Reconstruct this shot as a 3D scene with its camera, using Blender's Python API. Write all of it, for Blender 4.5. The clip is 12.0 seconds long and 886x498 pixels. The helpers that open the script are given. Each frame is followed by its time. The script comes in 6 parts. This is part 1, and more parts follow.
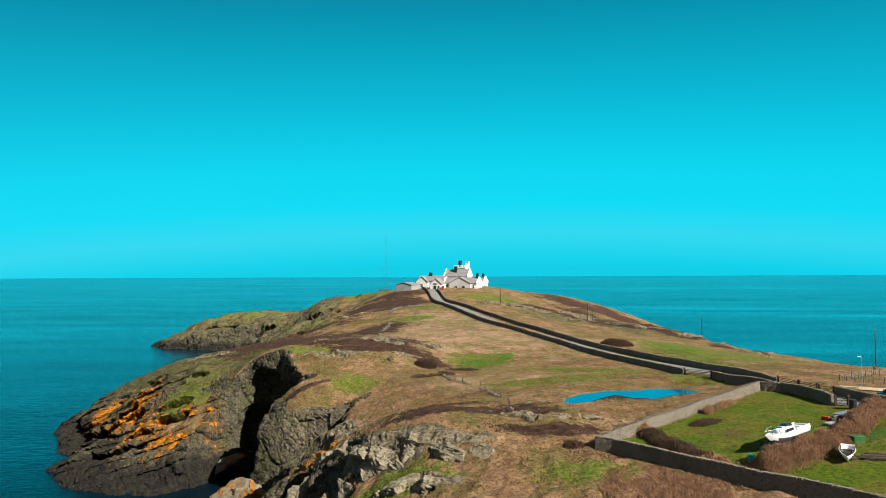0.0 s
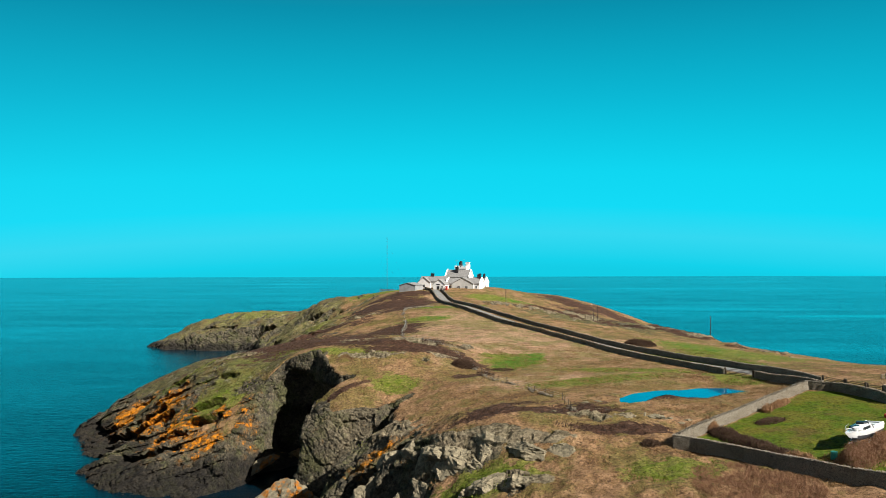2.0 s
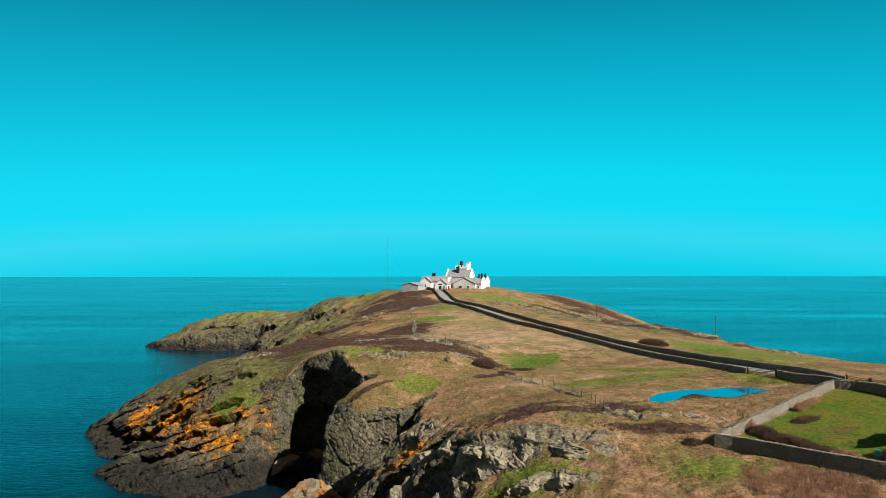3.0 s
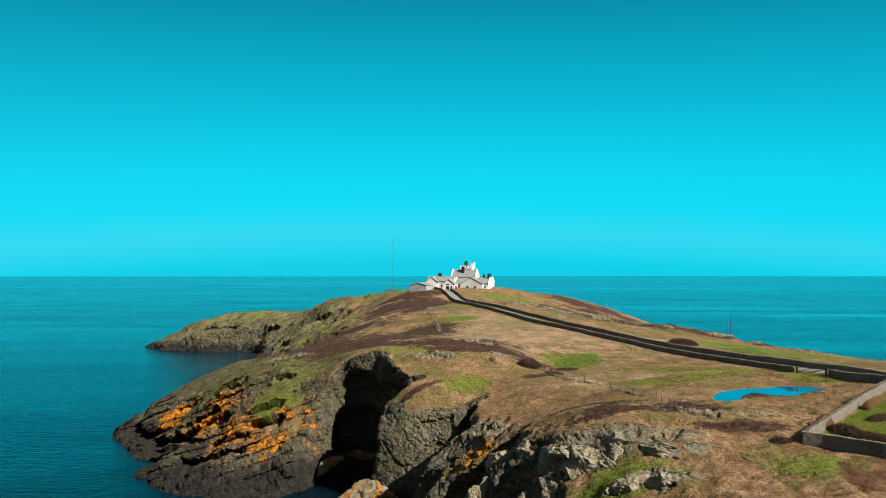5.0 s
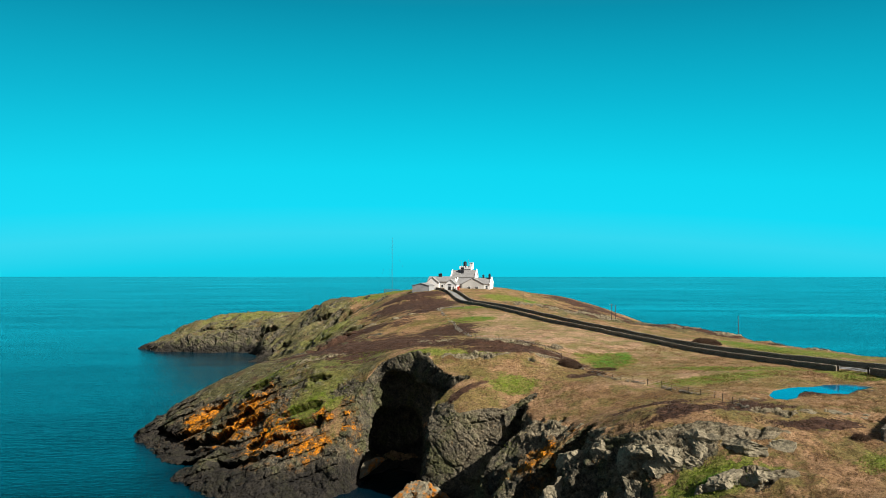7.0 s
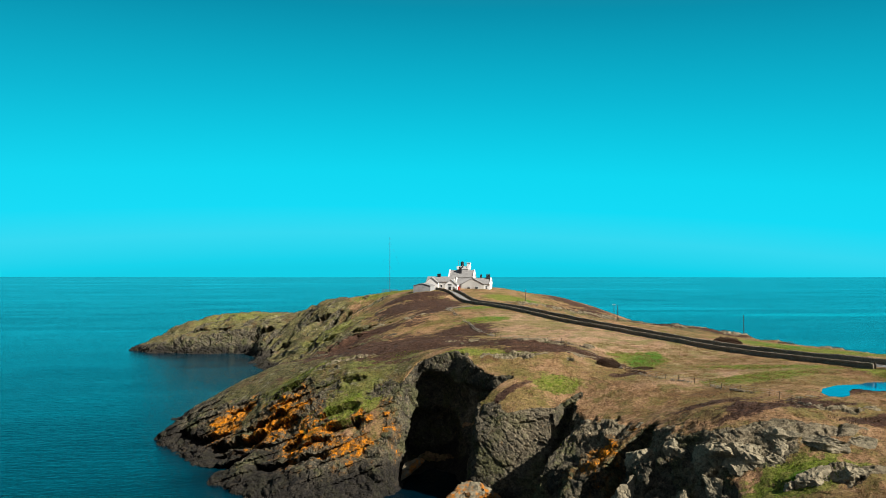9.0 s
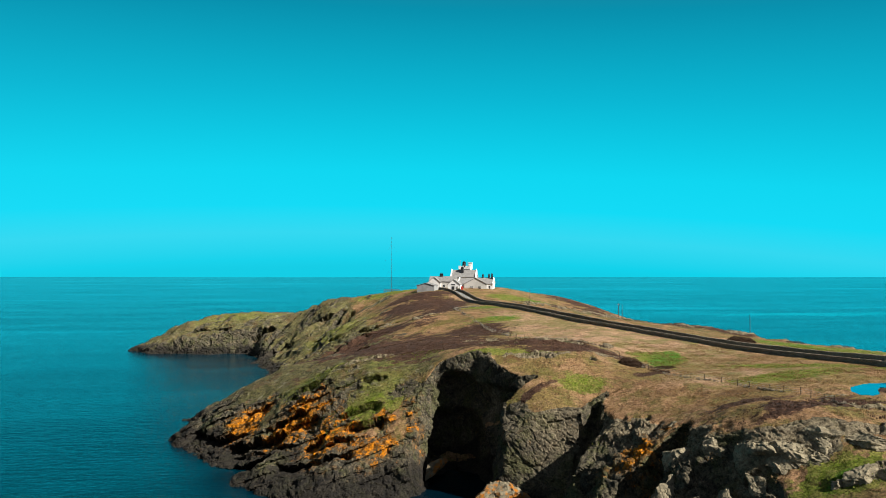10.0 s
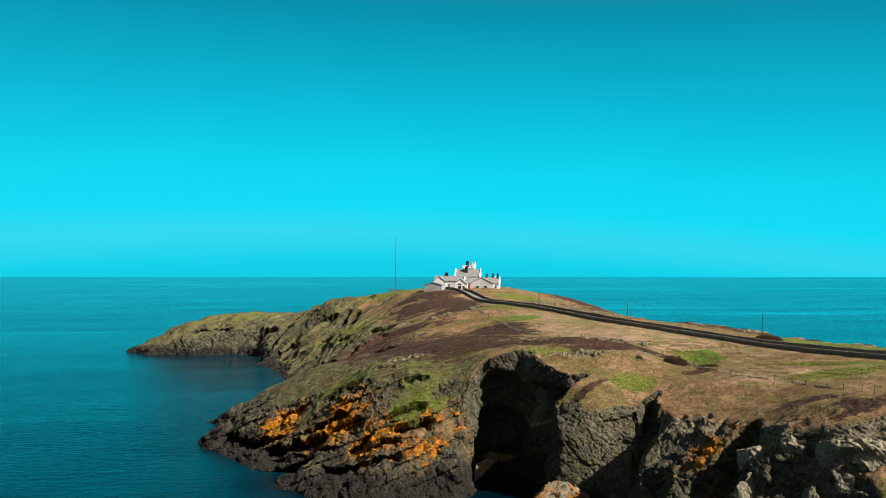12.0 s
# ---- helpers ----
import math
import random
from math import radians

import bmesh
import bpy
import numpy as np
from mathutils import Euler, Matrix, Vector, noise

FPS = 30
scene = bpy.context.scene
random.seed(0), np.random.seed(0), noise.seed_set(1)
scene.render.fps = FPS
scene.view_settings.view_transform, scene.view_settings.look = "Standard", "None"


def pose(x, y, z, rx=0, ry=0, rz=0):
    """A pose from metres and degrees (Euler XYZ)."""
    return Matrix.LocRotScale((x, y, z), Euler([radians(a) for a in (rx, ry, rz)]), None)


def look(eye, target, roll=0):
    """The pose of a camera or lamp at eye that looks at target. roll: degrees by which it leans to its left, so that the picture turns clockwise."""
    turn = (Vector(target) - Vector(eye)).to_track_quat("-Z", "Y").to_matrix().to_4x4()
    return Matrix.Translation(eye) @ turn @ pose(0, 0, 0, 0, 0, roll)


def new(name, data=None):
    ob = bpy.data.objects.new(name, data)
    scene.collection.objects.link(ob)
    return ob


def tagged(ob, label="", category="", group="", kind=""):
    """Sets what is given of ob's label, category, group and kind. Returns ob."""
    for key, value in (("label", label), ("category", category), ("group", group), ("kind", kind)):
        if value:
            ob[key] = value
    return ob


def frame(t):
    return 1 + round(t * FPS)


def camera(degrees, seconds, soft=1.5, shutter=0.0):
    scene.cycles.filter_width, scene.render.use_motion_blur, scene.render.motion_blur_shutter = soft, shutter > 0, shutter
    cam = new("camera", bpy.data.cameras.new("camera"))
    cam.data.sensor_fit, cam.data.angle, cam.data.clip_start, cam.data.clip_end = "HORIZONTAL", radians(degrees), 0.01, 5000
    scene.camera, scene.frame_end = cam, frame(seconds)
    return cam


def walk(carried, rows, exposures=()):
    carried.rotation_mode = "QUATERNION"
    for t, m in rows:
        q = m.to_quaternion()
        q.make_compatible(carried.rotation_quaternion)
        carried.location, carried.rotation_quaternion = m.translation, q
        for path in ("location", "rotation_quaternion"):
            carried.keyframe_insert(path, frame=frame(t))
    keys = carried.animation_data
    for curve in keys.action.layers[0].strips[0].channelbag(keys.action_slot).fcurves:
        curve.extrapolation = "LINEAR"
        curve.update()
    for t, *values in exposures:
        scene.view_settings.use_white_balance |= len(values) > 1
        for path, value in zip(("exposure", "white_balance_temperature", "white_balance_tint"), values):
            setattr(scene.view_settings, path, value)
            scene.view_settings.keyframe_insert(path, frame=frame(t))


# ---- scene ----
cam = camera(66.0, 12.0, soft=0.4)
PATH = [
    (0, (-12.856, 2.572, 46.976), (-12.9808, 4.5672, 47.0355), -0.280),
    (0.5, (-16.015, 2.022, 47.057), (-16.1276, 4.0179, 47.1172), -0.248),
    (1, (-19.312, 1.540, 47.132), (-19.4109, 3.5366, 47.1922), -0.217),
    (1.5, (-22.732, 1.123, 47.202), (-22.8104, 3.1206, 47.2620), -0.185),
    (2, (-26.262, 0.771, 47.266), (-26.3224, 2.7692, 47.3255), -0.153),
    (2.5, (-29.887, 0.482, 47.323), (-29.9287, 2.4807, 47.3820), -0.122),
    (3, (-33.595, 0.258, 47.375), (-33.6213, 2.2570, 47.4335), -0.090),
    (3.5, (-37.374, 0.096, 47.419), (-37.3850, 2.0951, 47.4772), -0.072),
    (4, (-41.213, -0.003, 47.456), (-41.2083, 1.9962, 47.5139), -0.053),
    (4.5, (-45.101, -0.039, 47.486), (-45.0805, 1.9601, 47.5439), -0.035),
    (5, (-49.027, -0.011, 47.507), (-48.9907, 1.9878, 47.5649), -0.017),
    (5.5, (-52.984, 0.080, 47.521), (-52.9301, 2.0784, 47.5791), 0.002),
    (6, (-56.962, 0.237, 47.526), (-56.8881, 2.2348, 47.5844), 0.020),
    (6.5, (-60.955, 0.460, 47.522), (-60.8611, 2.4569, 47.5808), 0.032),
    (7, (-64.954, 0.750, 47.509), (-64.8362, 2.7456, 47.5682), 0.043),
    (7.5, (-68.955, 1.110, 47.486), (-68.8154, 3.1042, 47.5455), 0.055),
    (8, (-72.951, 1.541, 47.454), (-72.7896, 3.5336, 47.5139), 0.067),
    (8.5, (-76.937, 2.046, 47.411), (-76.7547, 4.0368, 47.4711), 0.078),
    (9, (-80.911, 2.626, 47.358), (-80.7064, 4.6146, 47.4182), 0.090),
    (9.5, (-84.868, 3.284, 47.294), (-84.6473, 5.2709, 47.3543), 0.092),
    (10, (-88.807, 4.024, 47.219), (-88.5681, 6.0088, 47.2792), 0.093),
    (10.5, (-92.725, 4.848, 47.132), (-92.4710, 6.8309, 47.1922), 0.095),
    (11, (-96.622, 5.760, 47.034), (-96.3497, 7.7405, 47.0942), 0.097),
    (11.5, (-100.496, 6.764, 46.923), (-100.2102, 8.7425, 46.9833), 0.098),
    (12, (-104.349, 7.863, 46.800), (-104.0423, 9.8384, 46.8607), 0.100),
]
walk(cam, [(t, look(eye, target, roll)) for t, eye, target, roll in PATH], exposures=((0, 1.1), (12, 1.1)))

# ---------------------------------------------------------------- sky and sun
SUN_FROM = (0.8, -0.6)          # plan direction towards the sun
SUN_HEIGHT = 36.0
sun_turn = math.degrees(math.atan2(SUN_FROM[0], SUN_FROM[1]))

world = bpy.data.worlds.new("sky")
scene.world = world
world.use_nodes = True
wn, wl = world.node_tree.nodes, world.node_tree.links
wn.clear()
w_out, w_bg = wn.new("ShaderNodeOutputWorld"), wn.new("ShaderNodeBackground")
w_sky = wn.new("ShaderNodeTexSky")
w_sky.sky_type, w_sky.sun_disc = "NISHITA", False
w_sky.sun_elevation, w_sky.sun_rotation = radians(SUN_HEIGHT), radians(sun_turn)
w_sky.air_density, w_sky.dust_density, w_sky.ozone_density = 1.0, 0.6, 2.0
w_co, w_sep, w_ramp, w_mix = wn.new("ShaderNodeTexCoord"), wn.new("ShaderNodeSeparateXYZ"), wn.new("ShaderNodeValToRGB"), wn.new("ShaderNodeMix")
w_mix.data_type, w_mix.inputs[0].default_value = "RGBA", 0.992
wl.new(w_co.outputs["Generated"], w_sep.inputs[0])
# the blue is deepened to both sides of north, to imitate lens corner falloff
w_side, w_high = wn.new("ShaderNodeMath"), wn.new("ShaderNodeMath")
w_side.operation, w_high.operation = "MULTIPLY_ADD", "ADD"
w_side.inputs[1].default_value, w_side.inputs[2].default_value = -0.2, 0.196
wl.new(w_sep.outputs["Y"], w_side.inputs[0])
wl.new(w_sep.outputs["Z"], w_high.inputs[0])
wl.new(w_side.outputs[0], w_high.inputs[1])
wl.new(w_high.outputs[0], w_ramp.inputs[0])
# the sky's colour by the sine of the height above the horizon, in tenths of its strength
# stops from 0.5 up are unseen: dimmed and reddened to deepen and neutralise shade
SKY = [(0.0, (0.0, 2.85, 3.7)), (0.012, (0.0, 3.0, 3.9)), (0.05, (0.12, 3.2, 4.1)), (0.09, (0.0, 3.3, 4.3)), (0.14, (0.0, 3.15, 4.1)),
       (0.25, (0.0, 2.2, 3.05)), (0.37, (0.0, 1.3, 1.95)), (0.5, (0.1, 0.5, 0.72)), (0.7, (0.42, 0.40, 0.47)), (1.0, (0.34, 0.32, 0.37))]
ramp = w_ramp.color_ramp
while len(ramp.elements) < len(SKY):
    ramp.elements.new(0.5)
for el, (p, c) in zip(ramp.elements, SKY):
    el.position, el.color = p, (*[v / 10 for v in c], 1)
w_scale = wn.new("ShaderNodeVectorMath")
w_scale.operation, w_scale.inputs[1].default_value = "SCALE", (1, 1, 1)
w_scale.inputs["Scale"].default_value = 10.0
# the unseen southern sky is made dim and grey, to neutralise and darken shade
w_dim_south, w_tint = wn.new("ShaderNodeMapRange"), wn.new("ShaderNodeMix")
w_dim_south.interpolation_type, w_tint.data_type = "SMOOTHSTEP", "RGBA"
w_dim_south.inputs[1].default_value, w_dim_south.inputs[2].default_value = 0.4, -0.4
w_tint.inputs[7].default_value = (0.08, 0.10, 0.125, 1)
wl.new(w_sep.outputs["Y"], w_dim_south.inputs[0])
wl.new(w_dim_south.outputs[0], w_tint.inputs[0])
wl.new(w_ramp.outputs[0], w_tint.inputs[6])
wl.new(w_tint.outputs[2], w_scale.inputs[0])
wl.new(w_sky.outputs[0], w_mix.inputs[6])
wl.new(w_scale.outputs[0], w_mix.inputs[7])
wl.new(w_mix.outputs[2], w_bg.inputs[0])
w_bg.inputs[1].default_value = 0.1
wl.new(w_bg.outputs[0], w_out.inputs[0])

sun = new("sun", bpy.data.lights.new("sun", "SUN"))
sun.data.energy, sun.data.angle, sun.data.color = 5.0, radians(0.53), (1.0, 0.945, 0.87)
ce = math.cos(radians(SUN_HEIGHT))
n_sun = math.hypot(*SUN_FROM)
sun.matrix_world = look((SUN_FROM[0] / n_sun * ce * 300, SUN_FROM[1] / n_sun * ce * 300, math.sin(radians(SUN_HEIGHT)) * 300), (0, 0, 0))

# ---------------------------------------------------------------- materials
class Mat:
    """A node material put together a node at a time."""
    def __init__(self, name, rough=0.8, metal=0.0):
        self.m = bpy.data.materials.new(name)
        self.m.use_nodes = True
        self.n, self.l = self.m.node_tree.nodes, self.m.node_tree.links
        self.b = self.n["Principled BSDF"]
        self.b.inputs["Roughness"].default_value, self.b.inputs["Metallic"].default_value = rough, metal
        self.b.inputs["Specular IOR Level"].default_value = 0.12 if rough > 0.75 else 0.5
        self.co = self.n.new("ShaderNodeTexCoord").outputs["Object"]

    def put(self, socket, value):
        if isinstance(value, bpy.types.NodeSocket):
            self.l.new(value, socket)
        elif isinstance(value, tuple) and len(value) == 3 and socket.type == "RGBA":
            socket.default_value = (*value, 1)
        else:
            socket.default_value = value

    def noise(self, scale, detail=4, rough=0.55, stretch=None, warp=0.0):
        n = self.n.new("ShaderNodeTexNoise")
        n.inputs["Scale"].default_value, n.inputs["Detail"].default_value = scale, detail
        n.inputs["Roughness"].default_value, n.inputs["Distortion"].default_value = rough, warp
        co = self.co
        if stretch:
            mp = self.n.new("ShaderNodeMapping")
            mp.inputs["Scale"].default_value = stretch[:3]
            if len(stretch) > 3:
                mp.inputs["Rotation"].default_value = [radians(a) for a in stretch[3:]]
            self.l.new(co, mp.inputs[0])
            co = mp.outputs[0]
        self.l.new(co, n.inputs["Vector"])
        return n.outputs["Fac"]

    def cells(self, scale, feature="DISTANCE_TO_EDGE", stretch=None, out=0):
        n = self.n.new("ShaderNodeTexVoronoi")
        n.feature, n.inputs["Scale"].default_value = feature, scale
        co = self.co
        if stretch:
            mp = self.n.new("ShaderNodeMapping")
            mp.inputs["Scale"].default_value = stretch[:3]
            self.l.new(co, mp.inputs[0])
            co = mp.outputs[0]
        self.l.new(co, n.inputs["Vector"])
        return n.outputs[out]

    def step(self, v, lo, hi, a=0.0, b=1.0):
        n = self.n.new("ShaderNodeMapRange")
        n.interpolation_type = "SMOOTHSTEP"
        self.put(n.inputs[0], v)
        for k, x in enumerate((lo, hi, a, b)):
            self.put(n.inputs[1 + k], x)
        return n.outputs[0]

    def math(self, op, a, b=0.0):
        n = self.n.new("ShaderNodeMath")
        n.operation = op
        self.put(n.inputs[0], a)
        self.put(n.inputs[1], b)
        return n.outputs[0]

    def mix(self, f, a, b, kind="MIX"):
        n = self.n.new("ShaderNodeMix")
        n.data_type, n.blend_type = "RGBA", kind
        self.put(n.inputs[0], f)
        self.put(n.inputs[6], a)
        self.put(n.inputs[7], b)
        return n.outputs[2]

    def attr(self, name, alpha=False):
        n = self.n.new("ShaderNodeAttribute")
        n.attribute_name = name
        if alpha:
            return n.outputs["Alpha"]
        s = self.n.new("ShaderNodeSeparateColor")
        self.l.new(n.outputs["Color"], s.inputs[0])
        return s.outputs[0], s.outputs[1], s.outputs[2], n.outputs["Alpha"]

    def bump(self, height, distance, strength=1.0):
        n = self.n.new("ShaderNodeBump")
        n.inputs["Strength"].default_value, n.inputs["Distance"].default_value = strength, distance
        self.l.new(height, n.inputs["Height"])
        if self.b.inputs["Normal"].is_linked:
            self.l.new(self.b.inputs["Normal"].links[0].from_socket, n.inputs["Normal"])
        self.l.new(n.outputs[0], self.b.inputs["Normal"])

    def done(self, colour=None, rough=None):
        if colour is not None:
            self.put(self.b.inputs["Base Color"], colour)
        if rough is not None:
            self.put(self.b.inputs["Roughness"], rough)
        return self.m


def plain(name, colour, rough=0.7, metal=0.0, vary=0.15, scale=3.0, relief=0.0):
    """A surface of one colour with stains at two scales."""
    m = Mat(name, rough, metal)
    a, b = m.noise(scale, 5), m.noise(scale * 9, 3)
    dark = tuple(c * (1 - 2 * vary) for c in colour)
    c = m.mix(m.step(a, 0.35, 0.7), colour, dark)
    c = m.mix(m.step(b, 0.3, 0.8, 0, 0.5), c, tuple(min(1, v * (1 + vary)) for v in colour))
    if relief:
        m.bump(b, relief)
    return m.done(c)
# ---------------------------------------------------------------- the lie of the land
def hash3(i, j, k):
    n = (i.astype(np.int64) * 374761393 + j.astype(np.int64) * 668265263 + k.astype(np.int64) * 2147483647) & 0xFFFFFFFF
    n = ((n ^ (n >> 13)) * 1274126177) & 0xFFFFFFFF
    n = ((n ^ (n >> 16)) * 2246822519) & 0xFFFFFFFF
    return ((n ^ (n >> 15)) & 0xFFFFFF) / float(0x1000000)


def grain(x, y, z):
    """Smooth value noise, -1 to 1."""
    i, j, k = np.floor(x), np.floor(y), np.floor(z)
    u, v, w = x - i, y - j, z - k
    u, v, w = u * u * (3 - 2 * u), v * v * (3 - 2 * v), w * w * (3 - 2 * w)
    out = 0.0
    for a in (0, 1):
        for b in (0, 1):
            for c in (0, 1):
                out = out + hash3(i + a, j + b, k + c) * (u if a else 1 - u) * (v if b else 1 - v) * (w if c else 1 - w)
    return out * 2 - 1


def fbm(x, y, z, size, octaves=4):
    out, amp = 0.0, 1.0
    for n in range(octaves):
        s = size / 2.03 ** n
        out = out + amp * grain(x / s + 17.3 * n, y / s - 9.1 * n, z / s + 3.7 * n)
        amp *= 0.5
    return out


def blocks(x, y, z, size):
    """Cell noise: a random value for the nearest block, and the distance to its joint."""
    x, y, z = x / size, y / size, z / size
    i, j, k = np.floor(x), np.floor(y), np.floor(z)
    d1, d2, tone = np.full(x.shape, 9.0), np.full(x.shape, 9.0), np.zeros(x.shape)
    for a in (-1, 0, 1):
        for b in (-1, 0, 1):
            for c in (-1, 0, 1):
                p, q, r = i + a, j + b, k + c
                d = (np.abs(p + hash3(p, q, r) - x) ** 1.6 + np.abs(q + hash3(p + 57, q, r) - y) ** 1.6
                     + np.abs(r + hash3(p, q + 91, r) - z) ** 1.6)
                near = d < d1
                d2 = np.where(near, d1, np.minimum(d2, d))
                tone = np.where(near, hash3(p, q, r + 31), tone)
                d1 = np.where(near, d, d1)
    return tone, d2 - d1


# spot heights on the open ground (x, y, z)
NECK = [(1, 92, 24), (31, 118, 26.3), (20, 85, 25.2), (9, 76, 23.4), (-5, 91, 24), (-10, 85, 22.6), (-17, 95, 24.6), (-23, 98, 24.3), (-16, 84, 21.6), (-23, 88.5, 20.5),
        (-11, 108, 24.9), (-1, 105, 25.1), (12, 112, 25), (-3, 118, 24.9), (-15, 131, 24), (-26, 136, 23.2), (9, 142, 25.7), (-10, 163, 24.2), (-21, 160, 24.5), (-34, 120, 19.8),
        (-33.6, 108, 21), (45, 105, 27.3), (70, 150, 26), (72, 200, 21.4), (23, 193, 25.7), (-29, 101, 22.8), (40, 150, 26.3), (30, 60, 24), (-8, 65, 20.5), (-25, 70, 17),
        (60, 60, 26), (-23, 93.4, 21.4), (-28, 96, 19.6), (-17.5, 91, 22.2)]
HILL = [(-51, 158.5, 26.1), (-59, 160, 26.1), (-68, 165, 25.4), (-73, 168, 23.5), (-48, 203, 27.2), (-48, 245, 28), (-60, 247, 25.5), (-77, 235, 22.3), (-24, 279, 31.3), (-14, 297, 31),
        (5, 273, 28.6), (67, 264, 20.2), (-10, 399, 36.3), (-71, 399, 34.1), (-85, 280, 21.8), (-88, 359, 24.6), (-106, 374, 22), (-99, 400, 29.9), (13, 400, 33.2), (31, 398, 30.4),
        (47, 372, 23.8), (60, 335, 20.3), (66, 308, 20.2), (40, 300, 22.3), (-40, 330, 32.4), (-116, 357, 12), (-128, 361, 6.1), (-112, 402, 27.4), (-28, 395, 36.9), (-54, 348, 35.9), (-40, 362, 36.2), (-22, 366, 36.6)]
NORTH = [(-99, 428, 20.3), (-60, 436, 24.3), (-20, 434, 25), (15, 440, 30.6), (52, 402, 23.5), (66, 418, 20.6), (82, 430, 16), (-112, 436, 17.4), (78, 335, 14.4), (95, 190, 19.7),
        (-132, 385, 11.1), (55, 352, 19.8), (44, 325, 21.7), (60, 300, 21.9), (76, 248, 18.5), (82, 225, 19.2), (84, 205, 19.6), (75, 180, 22.5), (68, 385, 12.9), (50, 385, 22.9),
        (30, 370, 27.2)]
WEST = [(-85, 172, 21.2), (-97, 176, 18.5), (-101, 177, 17), (-119, 193, 10), (-124, 192.5, 7.4), (-128, 191, 4), (-142, 203, 0.5), (-111, 168, 3.8), (-102, 163, 5), (-95, 153, 6.8),
        (-84, 155, 10.2), (-80, 159, 13.2), (-94, 180, 22), (-100, 190, 19), (-52, 146, 21.7), (-59, 144, 16), (-41, 143, 20.2), (-45, 131, 16.2), (-42, 118, 15), (-37.5, 108, 17),
        (-161, 430, 19.5), (-139, 430, 20.2), (-179, 430, 17.9), (-201, 430, 11.4), (-224, 423, 1.5), (-95, 147, 2.6), (-84, 148.5, 3.6), (-104, 152, 2.2), (-130, 250, 2), (-118, 290, 4), (-105, 230, 14), (-110, 320, 9)]
MOOR = [(-67.4, 193, 27.2), (-60.9, 179, 27.3), (-82.3, 179.3, 23.4), (-65, 261, 28.3), (-60, 161, 27), (-37.4, 162, 28), (-52.8, 187.4, 27.6), (-41, 171.3, 29.3),
        (-109, 209, 18.5), (-103, 200, 19.3), (-125, 200, 10.3), (-95, 270, 18), (-81, 283, 22.5), (-98, 334, 18.3), (-73, 309, 27), (-107, 385, 26.6), (-121, 396, 19.5),
        (-109, 163.6, 5.4), (-25, 129, 21.8)]
SPOTS = np.array(NECK + HILL + WEST + NORTH + MOOR, float)

# the line where land meets sea, from the south-east round by the north
SHORE = [(88, -60), (104, 100), (110, 160), (106, 215), (84, 262), (82, 300), (86, 335), (100, 385), (104, 430), (72, 455), (22, 462), (-20, 460), (-70, 455),
         (-125, 450), (-160, 452), (-195, 441), (-224.5, 421), (-207, 405), (-178, 397), (-152, 398), (-139, 366), (-146, 346), (-132, 330),
         (-133, 296), (-124, 281), (-118, 262), (-131, 236), (-144, 227), (-131, 217), (-142, 202), (-134, 188), (-128, 177), (-117, 161)]
INLET = [(-109, 151), (-101, 144.5), (-92, 141), (-82, 142), (-77.5, 146.5), (-75, 153), (-73.8, 158), (-69, 162.5), (-64, 160.5), (-61.5, 155.5), (-60.5, 151), (-62, 147.5), (-63.5, 144.5), (-61, 139),
         (-51, 132), (-55.5, 126.5), (-51.5, 119.5), (-57, 113), (-49, 105), (-49, 101), (-43, 94), (-45, 90), (-42, 80), (-47, 50), (-58, 0), (-62, -60)]
COAST = np.array(SHORE + INLET, float)

# clefts in the cliff: a line of (x, y, half width, floor)
GEO = [(-67, 120, 7, -3), (-67, 149, 5.6, -3), (-67, 157.5, 3.2, -2)]
BACK_GULLY = [(-65, 152.5, 5.4, 0), (-60.5, 152.9, 4.2, 1), (-57.3, 151.5, 2.7, 4), (-54.5, 150.8, 1.0, 10), (-50.5, 150.9, 0.2, 20)]
CLEFT = [(-52, 127, 1.2, 0), (-45, 135, 1.1, 8), (-40, 141, 0.9, 16), (-37, 144, 0.3, 21)]
GASH = [(-91, 274, 0.6, 15), (-83, 280, 1.5, 15), (-74, 288, 0.5, 20)]
NOTCH = [(-143, 368, 3.5, 0.5), (-137, 384, 2.2, 5), (-129, 399, 0.8, 14)]
RIFT = [(-108, 345, 1.0, 8), (-101, 360, 1.2, 14), (-97, 372, 0.4, 22)]
CHASM = [(-58, 106.5, 3, -2), (-45, 110.8, 2.2, 3), (-38, 113.5, 1.5, 9), (-34, 116.5, 0.5, 17.5)]


def spline(p, smooth):
    """Thin-plate surface through spots."""
    n = len(p)
    r2 = ((p[:, None, :2] - p[None, :, :2]) ** 2).sum(2)
    k = 0.5 * r2 * np.log(r2 + 1e-9) + np.eye(n) * smooth
    m = np.zeros((n + 3, n + 3))
    m[:n, :n], m[:n, n], m[:n, n + 1:], m[n, :n], m[n + 1:, :n] = k, 1, p[:, :2], 1, p[:, :2].T
    return np.linalg.solve(m, np.concatenate([p[:, 2], np.zeros(3)]))


WEIGHTS = spline(SPOTS, 4.0)


def upland(x, y):
    out = WEIGHTS[-3] + WEIGHTS[-2] * x + WEIGHTS[-1] * y
    for (px, py, _), w in zip(SPOTS, WEIGHTS):
        r2 = (x - px) ** 2 + (y - py) ** 2
        out = out + w * 0.5 * r2 * np.log(r2 + 1e-9)
    return np.clip(out, -6, 37.2)


